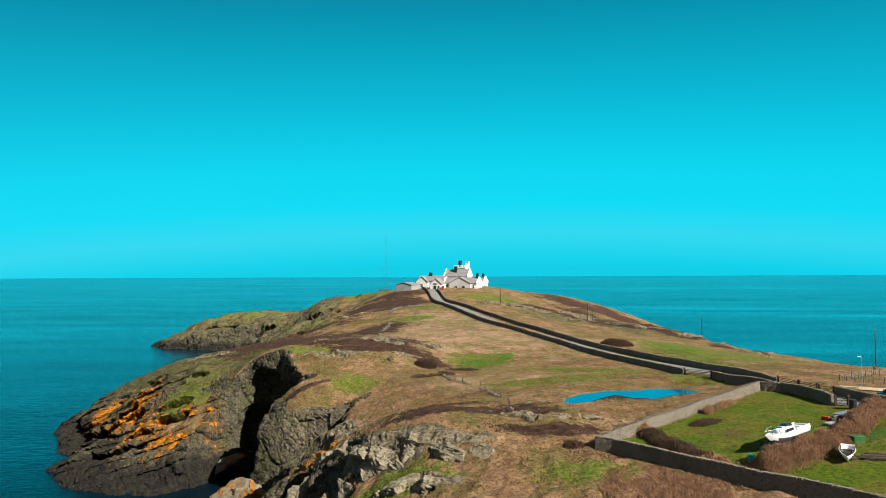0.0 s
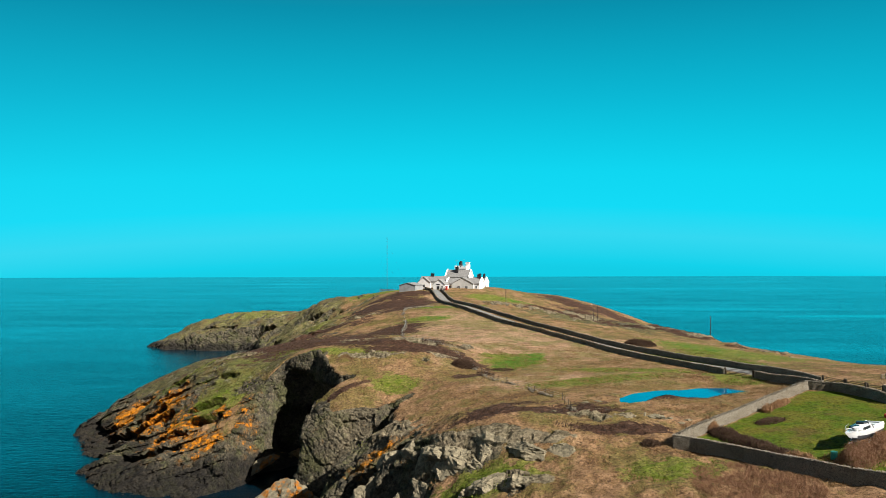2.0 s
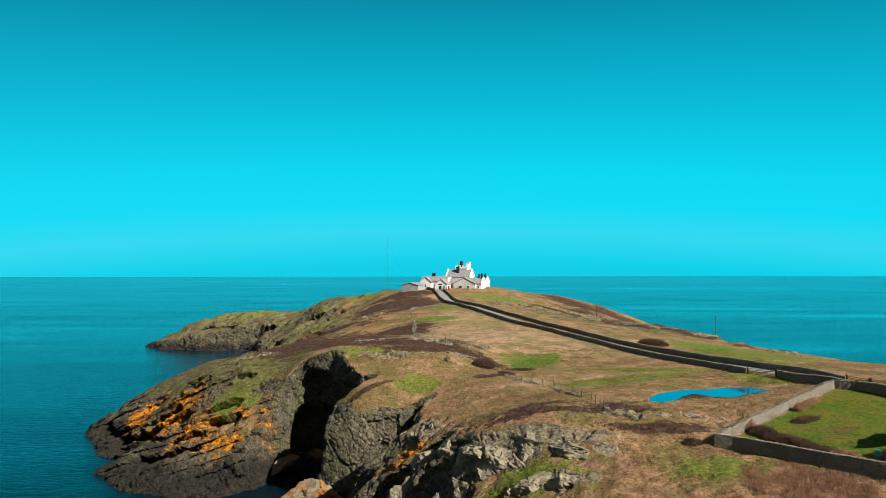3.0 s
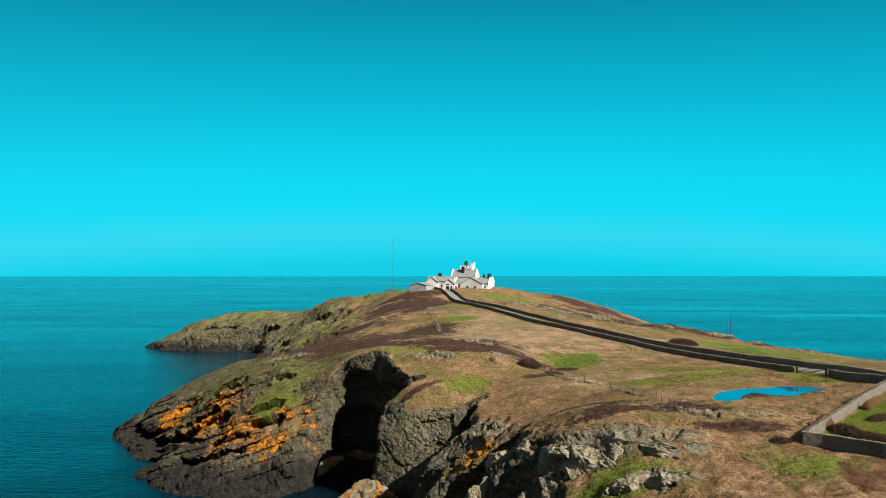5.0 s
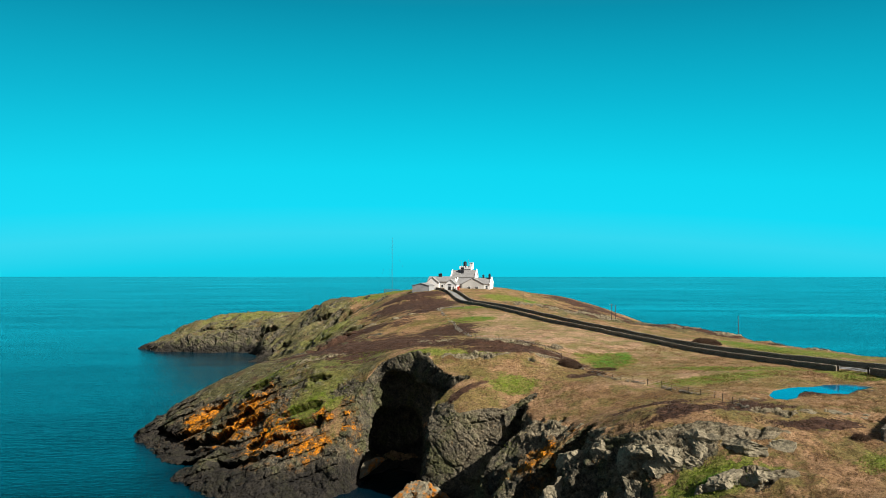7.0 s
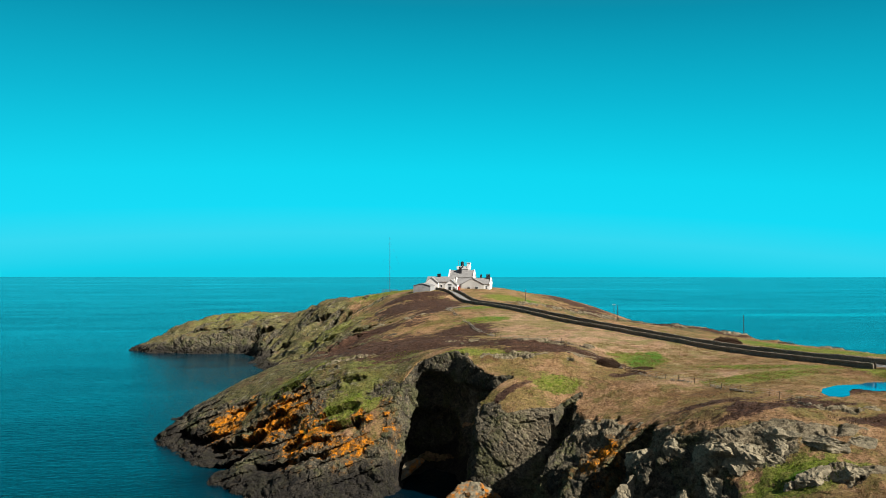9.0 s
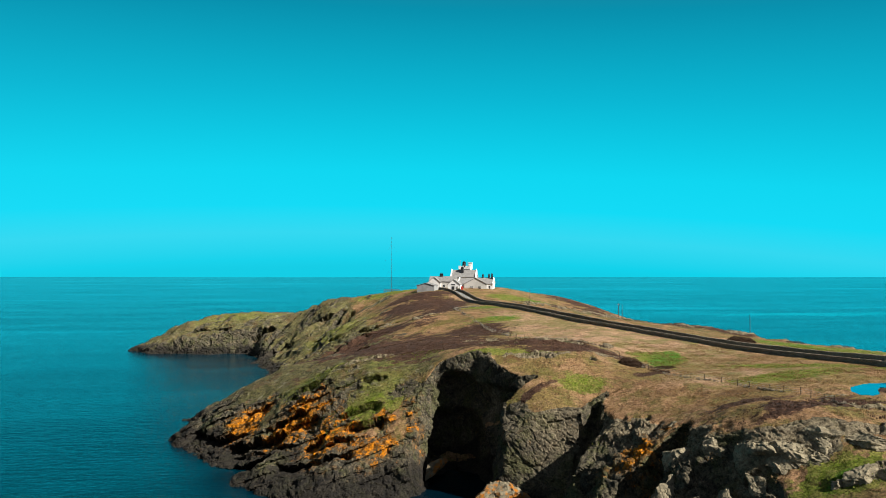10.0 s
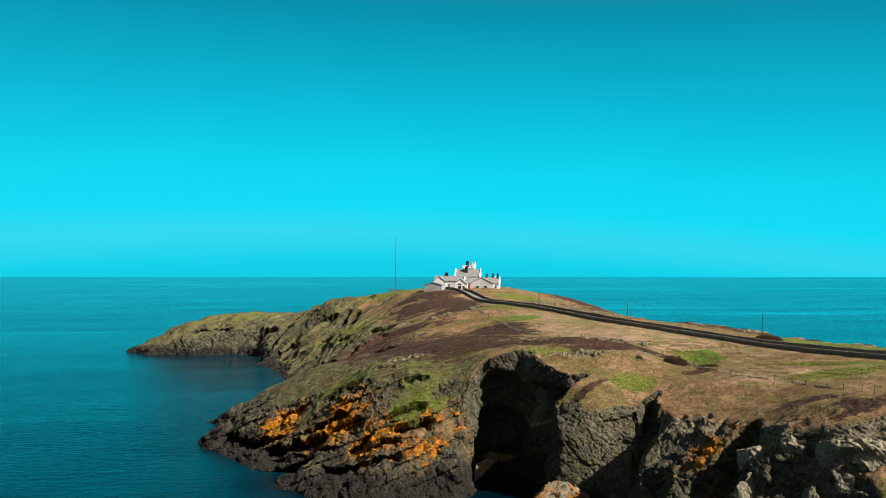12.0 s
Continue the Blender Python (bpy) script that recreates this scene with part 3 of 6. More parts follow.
# blocks of space that hold the cliffs: (x0, x1, y0, y1, z0, z1, mesh size)
CLIFFS = [(-147, 24, 79, 217, -2.6, 31, 0.36), (-233, -52, 215, 449, -2.8, 37.5, 0.85)]


def land():
    xs = steps((-262, -140, 2.2), (-140, -108, 0.75), (-108, 46, 0.5), (46, 96, 1.3), (96, 130, 5))
    ys = steps((-60, 60, 6), (60, 78, 1.4), (78, 182, 0.5), (182, 262, 0.75), (262, 425, 1.15), (425, 470, 3))
    x, y = np.meshgrid(xs, ys)
    z = ground(x, y)
    SURVEY.update(xs=xs, ys=ys, z=z)
    h, w = x.shape
    idx = np.arange(h * w).reshape(h, w)
    keep = (z[:-1, :-1] > -4.5) | (z[1:, 1:] > -4.5)
    mx, my = (x[:-1, :-1] + x[1:, 1:]) / 2, (y[:-1, :-1] + y[1:, 1:]) / 2
    for x0, x1, y0, y1, _, _, size in CLIFFS:
        keep &= ~((mx > x0 + 2.5 * size) & (mx < x1 - 2.5 * size) & (my > y0 + 2.5 * size) & (my < y1 - 2.5 * size))
    quads = [np.stack([idx[:-1, :-1], idx[:-1, 1:], idx[1:, 1:], idx[1:, :-1]], 2)[keep]]
    points, base = [np.stack([x, y, z], 2).reshape(-1, 3)], h * w
    for zone in CLIFFS:
        v, q = shell(*zone)
        points.append(v)
        quads.append(q + base)
        base += len(v)
    points, quads = np.concatenate(points), np.concatenate(quads)
    used, quads = np.unique(quads, return_inverse=True)
    points, quads = points[used], quads.reshape(-1, 4)
    me = bpy.data.meshes.new("ground")
    me.vertices.add(len(points))
    me.vertices.foreach_set("co", points.astype(np.float32).ravel())
    me.loops.add(quads.size)
    me.loops.foreach_set("vertex_index", quads.astype(np.int32).ravel())
    me.polygons.add(len(quads))
    me.polygons.foreach_set("loop_start", np.arange(0, quads.size, 4, dtype=np.int32))
    me.update(calc_edges=True)
    n = np.zeros(len(points) * 3, np.float32)
    me.vertices.foreach_get("normal", n)
    p, n = points, n.reshape(-1, 3).astype(float)
    push, turf, cover, use, crust = relief(p, n)
    p = p + n * push[:, None]
    p[:, 2] += turf
    p = undercut(p, cover[:, 2] * ease(n[:, 2], 0.3, 0.6))
    me.vertices.foreach_set("co", p.astype(np.float32).ravel())
    for name, chans in (("cover", cover), ("ground_use", use), ("crust", crust)):
        a = me.color_attributes.new(name, "FLOAT_COLOR", "POINT")
        a.data.foreach_set("color", chans.astype(np.float32).ravel())
    me.polygons.foreach_set("use_smooth", cover[quads[:, 0], 2] < 0.45)
    me.update()
    me.materials.append(land_mat())
    return tagged(new("ground", me), "rocky headland of straw-coloured turf, dark heather and grey cliffs", "ground", kind="structure")


def land_mat():
    m = Mat("turf_and_rock", 0.95)
    heather, green, rock, lichen = m.attr("cover")
    garden, tide, road, _ = m.attr("ground_use")
    big, mid, fine = m.noise(0.07, 5, 0.6), m.noise(0.5, 6, 0.65), m.noise(2.6, 5, 0.7)
    wild = m.attr("ground_use", True)
    streak = m.noise(0.45, 6, 0.7, (0.75, 1.25, 1, 0, 0, 20))
    far_streak = m.noise(0.09, 6, 0.68, (0.8, 1.5, 1, 0, 0, -12))
    speck = m.noise(6.0, 4, 0.75)
    straw = m.mix(m.step(mid, 0.38, 0.62), (0.507, 0.319, 0.198), (0.353, 0.224, 0.127))
    straw = m.mix(m.step(big, 0.45, 0.6), straw, (0.276, 0.212, 0.090))
    straw = m.mix(m.step(streak, 0.5, 0.66, 0, 0.6), straw, (0.530, 0.366, 0.238))
    straw = m.mix(m.step(far_streak, 0.53, 0.64, 0, 0.7), straw, (0.206, 0.116, 0.066))
    straw = m.mix(m.step(m.noise(0.16, 6, 0.72), 0.48, 0.60, 0, 0.75), straw, (0.170, 0.171, 0.048))
    straw = m.mix(m.step(m.noise(0.24, 6, 0.75), 0.54, 0.64, 0, 0.75), straw, (0.177, 0.097, 0.060))
    straw = m.mix(m.step(fine, 0.48, 0.66, 0, 0.75), straw, (0.154, 0.094, 0.044))
    straw = m.mix(m.step(speck, 0.53, 0.68, 0, 0.75), straw, (0.100, 0.065, 0.030))
    # tawny rough grass, but for the paler grazed pasture
    grazed = m.step(m.math("ADD", m.attr("crust")[2], m.math("MULTIPLY", m.math("SUBTRACT", m.noise(0.11, 6, 0.7), 0.5), 1.5)), 0.2, 0.7)
    straw = m.mix(grazed, m.mix(1.0, straw, (0.68, 0.64, 0.55), "MULTIPLY"), m.mix(1.0, straw, (0.90, 0.90, 0.90), "MULTIPLY"))
    moss = m.mix(m.step(mid, 0.4, 0.62), (0.115, 0.155, 0.014), (0.195, 0.185, 0.045))
    moss = m.mix(m.step(fine, 0.45, 0.68, 0, 0.8), moss, (0.033, 0.040, 0.008))
    lawn = m.mix(m.step(m.noise(0.2, 5, 0.65), 0.42, 0.6), (0.082, 0.128, 0.006), (0.135, 0.128, 0.016))
    lawn = m.mix(m.step(fine, 0.45, 0.75, 0, 0.5), lawn, (0.042, 0.060, 0.008))
    lawn = m.mix(m.step(m.noise(0.11, 5, 0.7), 0.56, 0.68, 0, 0.7), lawn, (0.12, 0.075, 0.025))
    moss = m.mix(garden, moss, lawn)
    brown = m.mix(m.step(mid, 0.4, 0.62), (0.050, 0.026, 0.017), (0.090, 0.047, 0.028))
    brown = m.mix(m.step(streak, 0.54, 0.68, 0, 0.6), brown, (0.16, 0.10, 0.06))
    brown = m.mix(m.step(fine, 0.46, 0.64, 0, 0.75), brown, (0.018, 0.010, 0.008))
    turf = m.mix(m.step(m.math("ADD", green, m.math("MULTIPLY", m.math("SUBTRACT", mid, 0.5), 1.6)), 0.36, 0.6), straw, moss)
    lush = m.math("ADD", m.attr("crust")[1], m.math("MULTIPLY", m.math("SUBTRACT", m.noise(0.35, 6, 0.7), 0.5), 1.6))
    turf = m.mix(m.step(lush, 0.45, 0.65), turf, m.mix(m.step(fine, 0.4, 0.65), (0.085, 0.170, 0.014), (0.040, 0.085, 0.010)))
    # rough olive pasture of the outer slopes
    crag = m.noise(0.5, 7, 0.72, (0.7, 1.1, 1.6, 0, 0, 40))
    olive = m.mix(m.step(crag, 0.40, 0.58), (0.150, 0.132, 0.052), (0.078, 0.076, 0.028))
    olive = m.mix(m.step(m.noise(0.13, 6, 0.68), 0.48, 0.62, 0, 0.85), olive, (0.115, 0.072, 0.034))
    olive = m.mix(m.step(m.noise(1.1, 6, 0.75), 0.50, 0.62, 0, 0.85), olive, (0.030, 0.026, 0.016))
    olive = m.mix(m.step(m.noise(0.8, 6, 0.75), 0.56, 0.66, 0, 0.7), olive, (0.19, 0.17, 0.10))
    olive = m.mix(m.step(m.math("MULTIPLY", green, mid), 0.24, 0.42, 0, 0.5), olive, moss)
    olive = m.mix(m.step(m.noise(0.35, 6, 0.78), 0.55, 0.63, 0, 0.7), olive, (0.22, 0.20, 0.14))
    turf = m.mix(m.step(m.math("ADD", wild, m.math("MULTIPLY", m.math("SUBTRACT", mid, 0.5), 1.2)), 0.3, 0.6), turf, olive)
    patch = m.math("ADD", m.math("MULTIPLY", m.math("SUBTRACT", streak, 0.5), 2.1), m.math("MULTIPLY", m.math("SUBTRACT", far_streak, 0.5), 2.2))
    turf = m.mix(m.step(m.math("ADD", m.math("MULTIPLY", heather, 1.3), patch), 0.46, 0.70), turf, brown)
    stone = m.mix(m.step(m.noise(0.35, 6, 0.66), 0.4, 0.62), (0.104, 0.090, 0.060), (0.042, 0.039, 0.029))
    stone = m.mix(m.step(m.noise(1.3, 6, 0.7), 0.5, 0.64, 0, 0.8), stone, (0.19, 0.155, 0.10))
    stone = m.mix(m.step(m.noise(0.22, 6, 0.68), 0.47, 0.60, 0, 0.75), stone, (0.082, 0.084, 0.034))
    stone = m.mix(m.step(m.noise(3.4, 5, 0.75), 0.50, 0.62, 0, 0.9), stone, (0.022, 0.020, 0.016))
    pale = m.attr("crust")[0]
    stone = m.mix(m.step(m.math("ADD", pale, m.math("SUBTRACT", m.noise(0.7, 6, 0.72), 0.5)), 0.25, 0.75, 0, 0.75), stone, m.mix(m.step(m.noise(1.1, 6, 0.72), 0.42, 0.6), (0.28, 0.232, 0.15), (0.12, 0.094, 0.058)))
    spots = m.math("ADD", lichen, m.math("MULTIPLY", m.math("SUBTRACT", m.noise(0.4, 6, 0.72), 0.5), 3.2))
    stone = m.mix(m.step(spots, 0.30, 0.75, 0, 0.75), stone, m.mix(m.step(m.noise(1.4, 6, 0.75), 0.42, 0.6), (0.22, 0.115, 0.035), (0.07, 0.050, 0.028)))
    stone = m.mix(m.step(spots, 0.68, 0.86), stone, m.mix(m.step(m.noise(0.9, 6, 0.75), 0.42, 0.58), (0.54, 0.185, 0.004), (0.17, 0.085, 0.022)))
    stone = m.mix(m.math("MULTIPLY", tide, m.step(m.noise(0.8, 6, 0.75), 0.36, 0.6, 1.0, 0.78)), stone, (0.015, 0.0135, 0.012))
    edge = m.step(m.math("ADD", rock, m.math("MULTIPLY", m.math("SUBTRACT", m.noise(0.9, 6, 0.7), 0.5), 1.4)), 0.42, 0.56)
    c = m.mix(edge, turf, stone)
    c = m.mix(m.step(m.noise(1.9, 7, 0.8), 0.49, 0.58, 0, 0.75), c, m.mix(1.0, c, (0.34, 0.33, 0.34), "MULTIPLY"))
    c = m.mix(m.step(m.noise(2.7, 6, 0.8), 0.55, 0.63, 0, 0.6), c, m.mix(1.0, c, (1.9, 1.85, 1.75), "MULTIPLY"))
    gravel = m.mix(m.step(fine, 0.4, 0.66), (0.234, 0.2184, 0.195), (0.156, 0.1482, 0.1326))
    c = m.mix(road, c, gravel)
    m.bump(m.noise(0.55, 7, 0.72), 1.1, 0.6)
    m.bump(m.noise(1.6, 6, 0.75), 0.55, 0.9)
    m.bump(m.noise(7.0, 4, 0.7), 0.10, 0.8)
    return m.done(c)


def sea():
    """Open water to a level horizon in the north, and far out to the sides."""
    bm = bmesh.new()
    xs = [-30000, -9000, -4000, -2000, -1000, -500, -250, -100, 0, 100, 250, 500, 1000, 2000, 4000, 9000, 30000]
    ys = [-9000, -2000, -500, -100, 0, 80, 150, 250, 400, 600, 900, 1400, 2200, 3300, 4300]
    rows = [[bm.verts.new((x, y, 0)) for x in xs] for y in ys]
    for p, q in zip(rows, rows[1:]):
        for k in range(len(xs) - 1):
            bm.faces.new((p[k], p[k + 1], q[k + 1], q[k]))
    me = bpy.data.meshes.new("sea")
    bm.to_mesh(me)
    bm.free()
    m = Mat("sea_water", 0.22)
    swell, chop, rip = m.noise(0.018, 4, 0.6, (0.5, 1.6, 1, 0, 0, 14)), m.noise(0.09, 4, 0.65, (0.45, 1.5, 1, 0, 0, 10)), m.noise(0.42, 4, 0.65, (0.5, 1.4, 1, 0, 0, 10))
    slick = m.noise(0.004, 6, 0.68, (0.5, 1.8, 1, 0, 0, 12))
    lane = m.noise(0.0016, 6, 0.7, (0.35, 2.2, 1, 0, 0, -4))
    gust = m.noise(0.012, 6, 0.7, (0.45, 1.7, 1, 0, 0, 6))
    c = m.mix(m.step(swell, 0.35, 0.65), (0.0, 0.009, 0.016), (0.0, 0.005, 0.010))
    c = m.mix(m.step(chop, 0.5, 0.7, 0, 0.5), c, (0.0, 0.008, 0.012))
    c = m.mix(m.step(slick, 0.46, 0.72, 0, 0.8), c, (0.0, 0.062, 0.092))
    c = m.mix(m.step(lane, 0.50, 0.66, 0, 0.9), c, (0.0, 0.105, 0.145))
    c = m.mix(m.step(gust, 0.54, 0.74, 0, 0.4), c, (0.0, 0.003, 0.007))
    # a bright slick offshore in the east, its sheen put into the colour
    axes = m.n.new("ShaderNodeSeparateXYZ")
    m.l.new(m.co, axes.inputs[0])
    along = m.math("ADD", axes.outputs[1], m.math("MULTIPLY", m.math("SUBTRACT", slick, 0.5), -420.0))
    line = m.math("MULTIPLY", m.step(m.math("ABSOLUTE", m.math("SUBTRACT", along, 690.0)), 8.0, 46.0, 1.0, 0.0), m.step(axes.outputs[0], 140.0, 330.0))
    c = m.mix(m.math("MULTIPLY", line, m.step(gust, 0.36, 0.56, 0.2, 0.9)), c, (0.0, 0.17, 0.21))
    m.bump(swell, 0.5, 0.10)
    m.bump(chop, 0.3, 0.36)
    m.bump(rip, 0.25, 0.9)
    m.b.inputs["IOR"].default_value = 1.20
    me.materials.append(m.done(c, m.math("ADD", m.step(gust, 0.42, 0.62, 0.12, 0.155), m.step(lane, 0.5, 0.64, 0.03, 0.0))))
    return tagged(new("water", me), "calm teal sea with a fine wind ripple", "sea", kind="structure")


ground_ob = land()
sea_ob = sea()


def pond():
    bm = bmesh.new()
    ring = [bm.verts.new((x + 0.4 * math.copysign(1, x - 11), y + 0.4 * math.copysign(1, y - 123), POND_LEVEL)) for x, y in POND]
    bm.faces.new(ring)
    me = bpy.data.meshes.new("pond")
    bm.to_mesh(me)
    bm.free()
    m = Mat("pond_water", 0.06)
    m.b.inputs["IOR"].default_value = 1.33
    m.bump(m.noise(1.4, 3), 0.02, 0.4)
    me.materials.append(m.done(m.mix(m.step(m.noise(0.25, 3), 0.35, 0.7), (0.0, 0.07, 0.14), (0.0, 0.09, 0.18))))
    return tagged(new("pond", me), "small still bright blue pond in rough pasture", "pond", kind="structure")


pond()

# ---------------------------------------------------------------- helpers for things
rng = random.Random(7)


def part(name, bm, material, parent=None, label="", smooth=False):
    """Link a bmesh as one mesh object, under a thing where one is given."""
    me = bpy.data.meshes.new(name)
    bm.to_mesh(me)
    bm.free()
    me.materials.append(material)
    if smooth:
        me.polygons.foreach_set("use_smooth", [True] * len(me.polygons))
    ob = new(name, me)
    if parent is not None:
        ob.parent = parent
    if label:
        ob["label"] = label
    return ob


def thing(name, m, label, category, group=""):
    ob = new(name)
    ob.empty_display_size = 0.3
    ob.matrix_world = m
    return tagged(ob, label, category, group)


def add_box(bm, x0, x1, y0, y1, z0, z1, m=None, bevel=0.0):
    vs = [bm.verts.new(c) for c in ((x0, y0, z0), (x1, y0, z0), (x1, y1, z0), (x0, y1, z0), (x0, y0, z1), (x1, y0, z1), (x1, y1, z1), (x0, y1, z1))]
    fs = [bm.faces.new([vs[i] for i in f]) for f in ((3, 2, 1, 0), (4, 5, 6, 7), (0, 1, 5, 4), (1, 2, 6, 5), (2, 3, 7, 6), (3, 0, 4, 7))]
    if bevel:
        es = list({e for f in fs for e in f.edges})
        got = bmesh.ops.bevel(bm, geom=es, offset=bevel, segments=1, affect="EDGES")
        vs = list({v for f in got["faces"] for v in f.verts} | {v for v in vs if v.is_valid})
    if m is not None:
        bmesh.ops.transform(bm, matrix=m, verts=vs)
    return vs


def box(*a, **k):
    bm = bmesh.new()
    add_box(bm, *a, **k)
    return bm


def add_rod(bm, a, b, r0, r1=None, seg=8):
    a, b = Vector(a), Vector(b)
    r1 = r0 if r1 is None else r1
    q = (b - a).to_track_quat("Z", "Y")
    rings = []
    for c, r in ((a, r0), (b, r1)):
        rings.append([bm.verts.new(c + q @ Vector((r * math.cos(2 * math.pi * k / seg), r * math.sin(2 * math.pi * k / seg), 0))) for k in range(seg)])
    for k in range(seg):
        bm.faces.new((rings[0][k], rings[0][(k + 1) % seg], rings[1][(k + 1) % seg], rings[1][k]))
    bm.faces.new(rings[0][::-1])
    bm.faces.new(rings[1])


def rod(a, b, r0, r1=None, seg=8):
    bm = bmesh.new()
    add_rod(bm, a, b, r0, r1, seg)
    return bm


def soup(name, verts, faces, material, parent=None, label="", smooth=False):
    me = bpy.data.meshes.new(name)
    me.from_pydata(verts, [], faces)
    me.materials.append(material)
    if smooth:
        me.polygons.foreach_set("use_smooth", [True] * len(me.polygons))
    ob = new(name, me)
    if parent is not None:
        ob.parent = parent
    if label:
        ob["label"] = label
    return ob


# ---------------------------------------------------------------- materials of things
def stone_wall_mat(name, pale):
    m = Mat(name, 0.92)
    joint = m.cells(4.2, stretch=(1, 1, 1.9))
    tone = m.cells(4.2, "F1", (1, 1, 1.9), 1)
    sep = m.n.new("ShaderNodeSeparateColor")
    m.l.new(tone, sep.inputs[0])
    c = m.mix(sep.outputs[0], tuple(v * 0.75 for v in pale), pale)
    c = m.mix(m.step(m.noise(0.5, 4), 0.4, 0.65, 0, 0.6), c, (0.16, 0.132, 0.092))
    c = m.mix(m.step(m.noise(5, 4), 0.5, 0.7, 0, 0.5), c, (0.36, 0.32, 0.25))
    c = m.mix(m.step(joint, 0.0, 0.08, 0.7, 0.0), c, (0.0225, 0.02025, 0.0165))
    m.bump(m.step(joint, 0.0, 0.16), 0.09)
    m.bump(m.noise(9, 4), 0.04)
    return m.done(c)


M_WALL = stone_wall_mat("dry_stone", (0.27, 0.235, 0.18))
M_WHITE = plain("white_render", (0.68, 0.67, 0.64), 0.85, vary=0.08, scale=0.35)
M_CREAM = plain("weathered_render", (0.48, 0.468, 0.432), 0.88, vary=0.12, scale=0.3)
M_GREYBOARD = plain("grey_cladding", (0.264, 0.268, 0.264), 0.8, vary=0.15, scale=0.5)
M_SLATE = plain("slate", (0.216, 0.2096, 0.2), 0.6, vary=0.2, scale=1.2, relief=0.02)
M_BLACK = plain("black_paint", (0.018, 0.018, 0.02), 0.45, vary=0.2)
M_GLASS = plain("dark_glass", (0.02, 0.026, 0.03), 0.08, vary=0.1)
M_TIMBER = plain("weathered_timber", (0.085, 0.066, 0.048), 0.88, vary=0.22, scale=4, relief=0.01)
M_POLE = plain("creosoted_pole", (0.055, 0.045, 0.04), 0.85, vary=0.2, scale=4)
M_STEEL = plain("galvanised_steel", (0.36, 0.37, 0.38), 0.5, 0.7, vary=0.12, scale=4)
M_GEL = plain("white_gelcoat", (0.64, 0.64, 0.62), 0.3, vary=0.06, scale=1.5)
M_HULL = plain("dark_paint_and_hull_shade", (0.05, 0.05, 0.055), 0.6, vary=0.25, scale=2)
M_RED = plain("red_paint", (0.42, 0.035, 0.02), 0.5, vary=0.15)
M_GREEN = plain("green_plastic", (0.01, 0.10, 0.018), 0.5, vary=0.15)
M_TEAL = plain("teal_plastic", (0.02, 0.25, 0.20), 0.5, vary=0.15)
M_CAR = plain("dark_green_car_paint", (0.012, 0.02, 0.024), 0.22, vary=0.1)
M_RUBBER = plain("rubber", (0.02, 0.02, 0.02), 0.85, vary=0.2)


def twig_mat(name, a, b):
    m = Mat(name, 0.95)
    n = m.n.new("ShaderNodeNewGeometry")
    c = m.mix(n.outputs["Random Per Island"], a, b)
    return m.done(m.mix(m.step(m.noise(1.1, 4), 0.4, 0.7, 0, 0.6), c, tuple(v * 0.5 for v in a)))


M_TWIG = twig_mat("bare_brown_twigs", (0.19, 0.098, 0.052), (0.31, 0.18, 0.105))
M_TWIG_DARK = twig_mat("dark_thorn_twigs", (0.06, 0.036, 0.024), (0.105, 0.065, 0.042))
M_TWIG_RED = twig_mat("dead_bracken_fronds", (0.255, 0.135, 0.06375), (0.39, 0.2475, 0.135))
M_BLADE = twig_mat("dry_grass_blades", (0.21, 0.128, 0.054), (0.32, 0.21, 0.105))
M_BLADE_GREEN = twig_mat("green_grass_blades", (0.085, 0.125, 0.012), (0.155, 0.175, 0.03))


def rock_mat(name, orange, pale=1.0):
    m = Mat(name, 0.93)
    c = m.mix(m.step(m.noise(0.5, 5), 0.35, 0.65), tuple(pale * v for v in (0.165, 0.140, 0.092)), tuple(pale * v for v in (0.09, 0.078, 0.052)))
    c = m.mix(m.step(m.noise(1.8, 5, 0.6), 0.45, 0.65, 0, 0.75), c, tuple(pale * v for v in (0.235, 0.20, 0.13)))
    c = m.mix(m.step(m.noise(5, 4), 0.52, 0.7, 0, 0.7), c, (0.0375, 0.03525, 0.03))
    if orange:
        c = m.mix(m.step(m.noise(0.45, 6, 0.7), 0.62 - orange * 0.2, 0.72 - orange * 0.2), c, m.mix(m.step(m.noise(1.2, 5, 0.7), 0.42, 0.58), (0.29, 0.10, 0.008), (0.15, 0.085, 0.035)))
    m.bump(m.noise(2.4, 6, 0.65), 0.25, 0.8)
    m.bump(m.noise(11, 4), 0.05, 0.7)
    return m.done(c)


M_ROCK = rock_mat("grey_rock", 0.0)
M_ROCK_ORANGE = rock_mat("lichened_rock", 0.75)
M_ROCK_PALE = rock_mat("pale_lichened_rock", 0.0, 1.22)


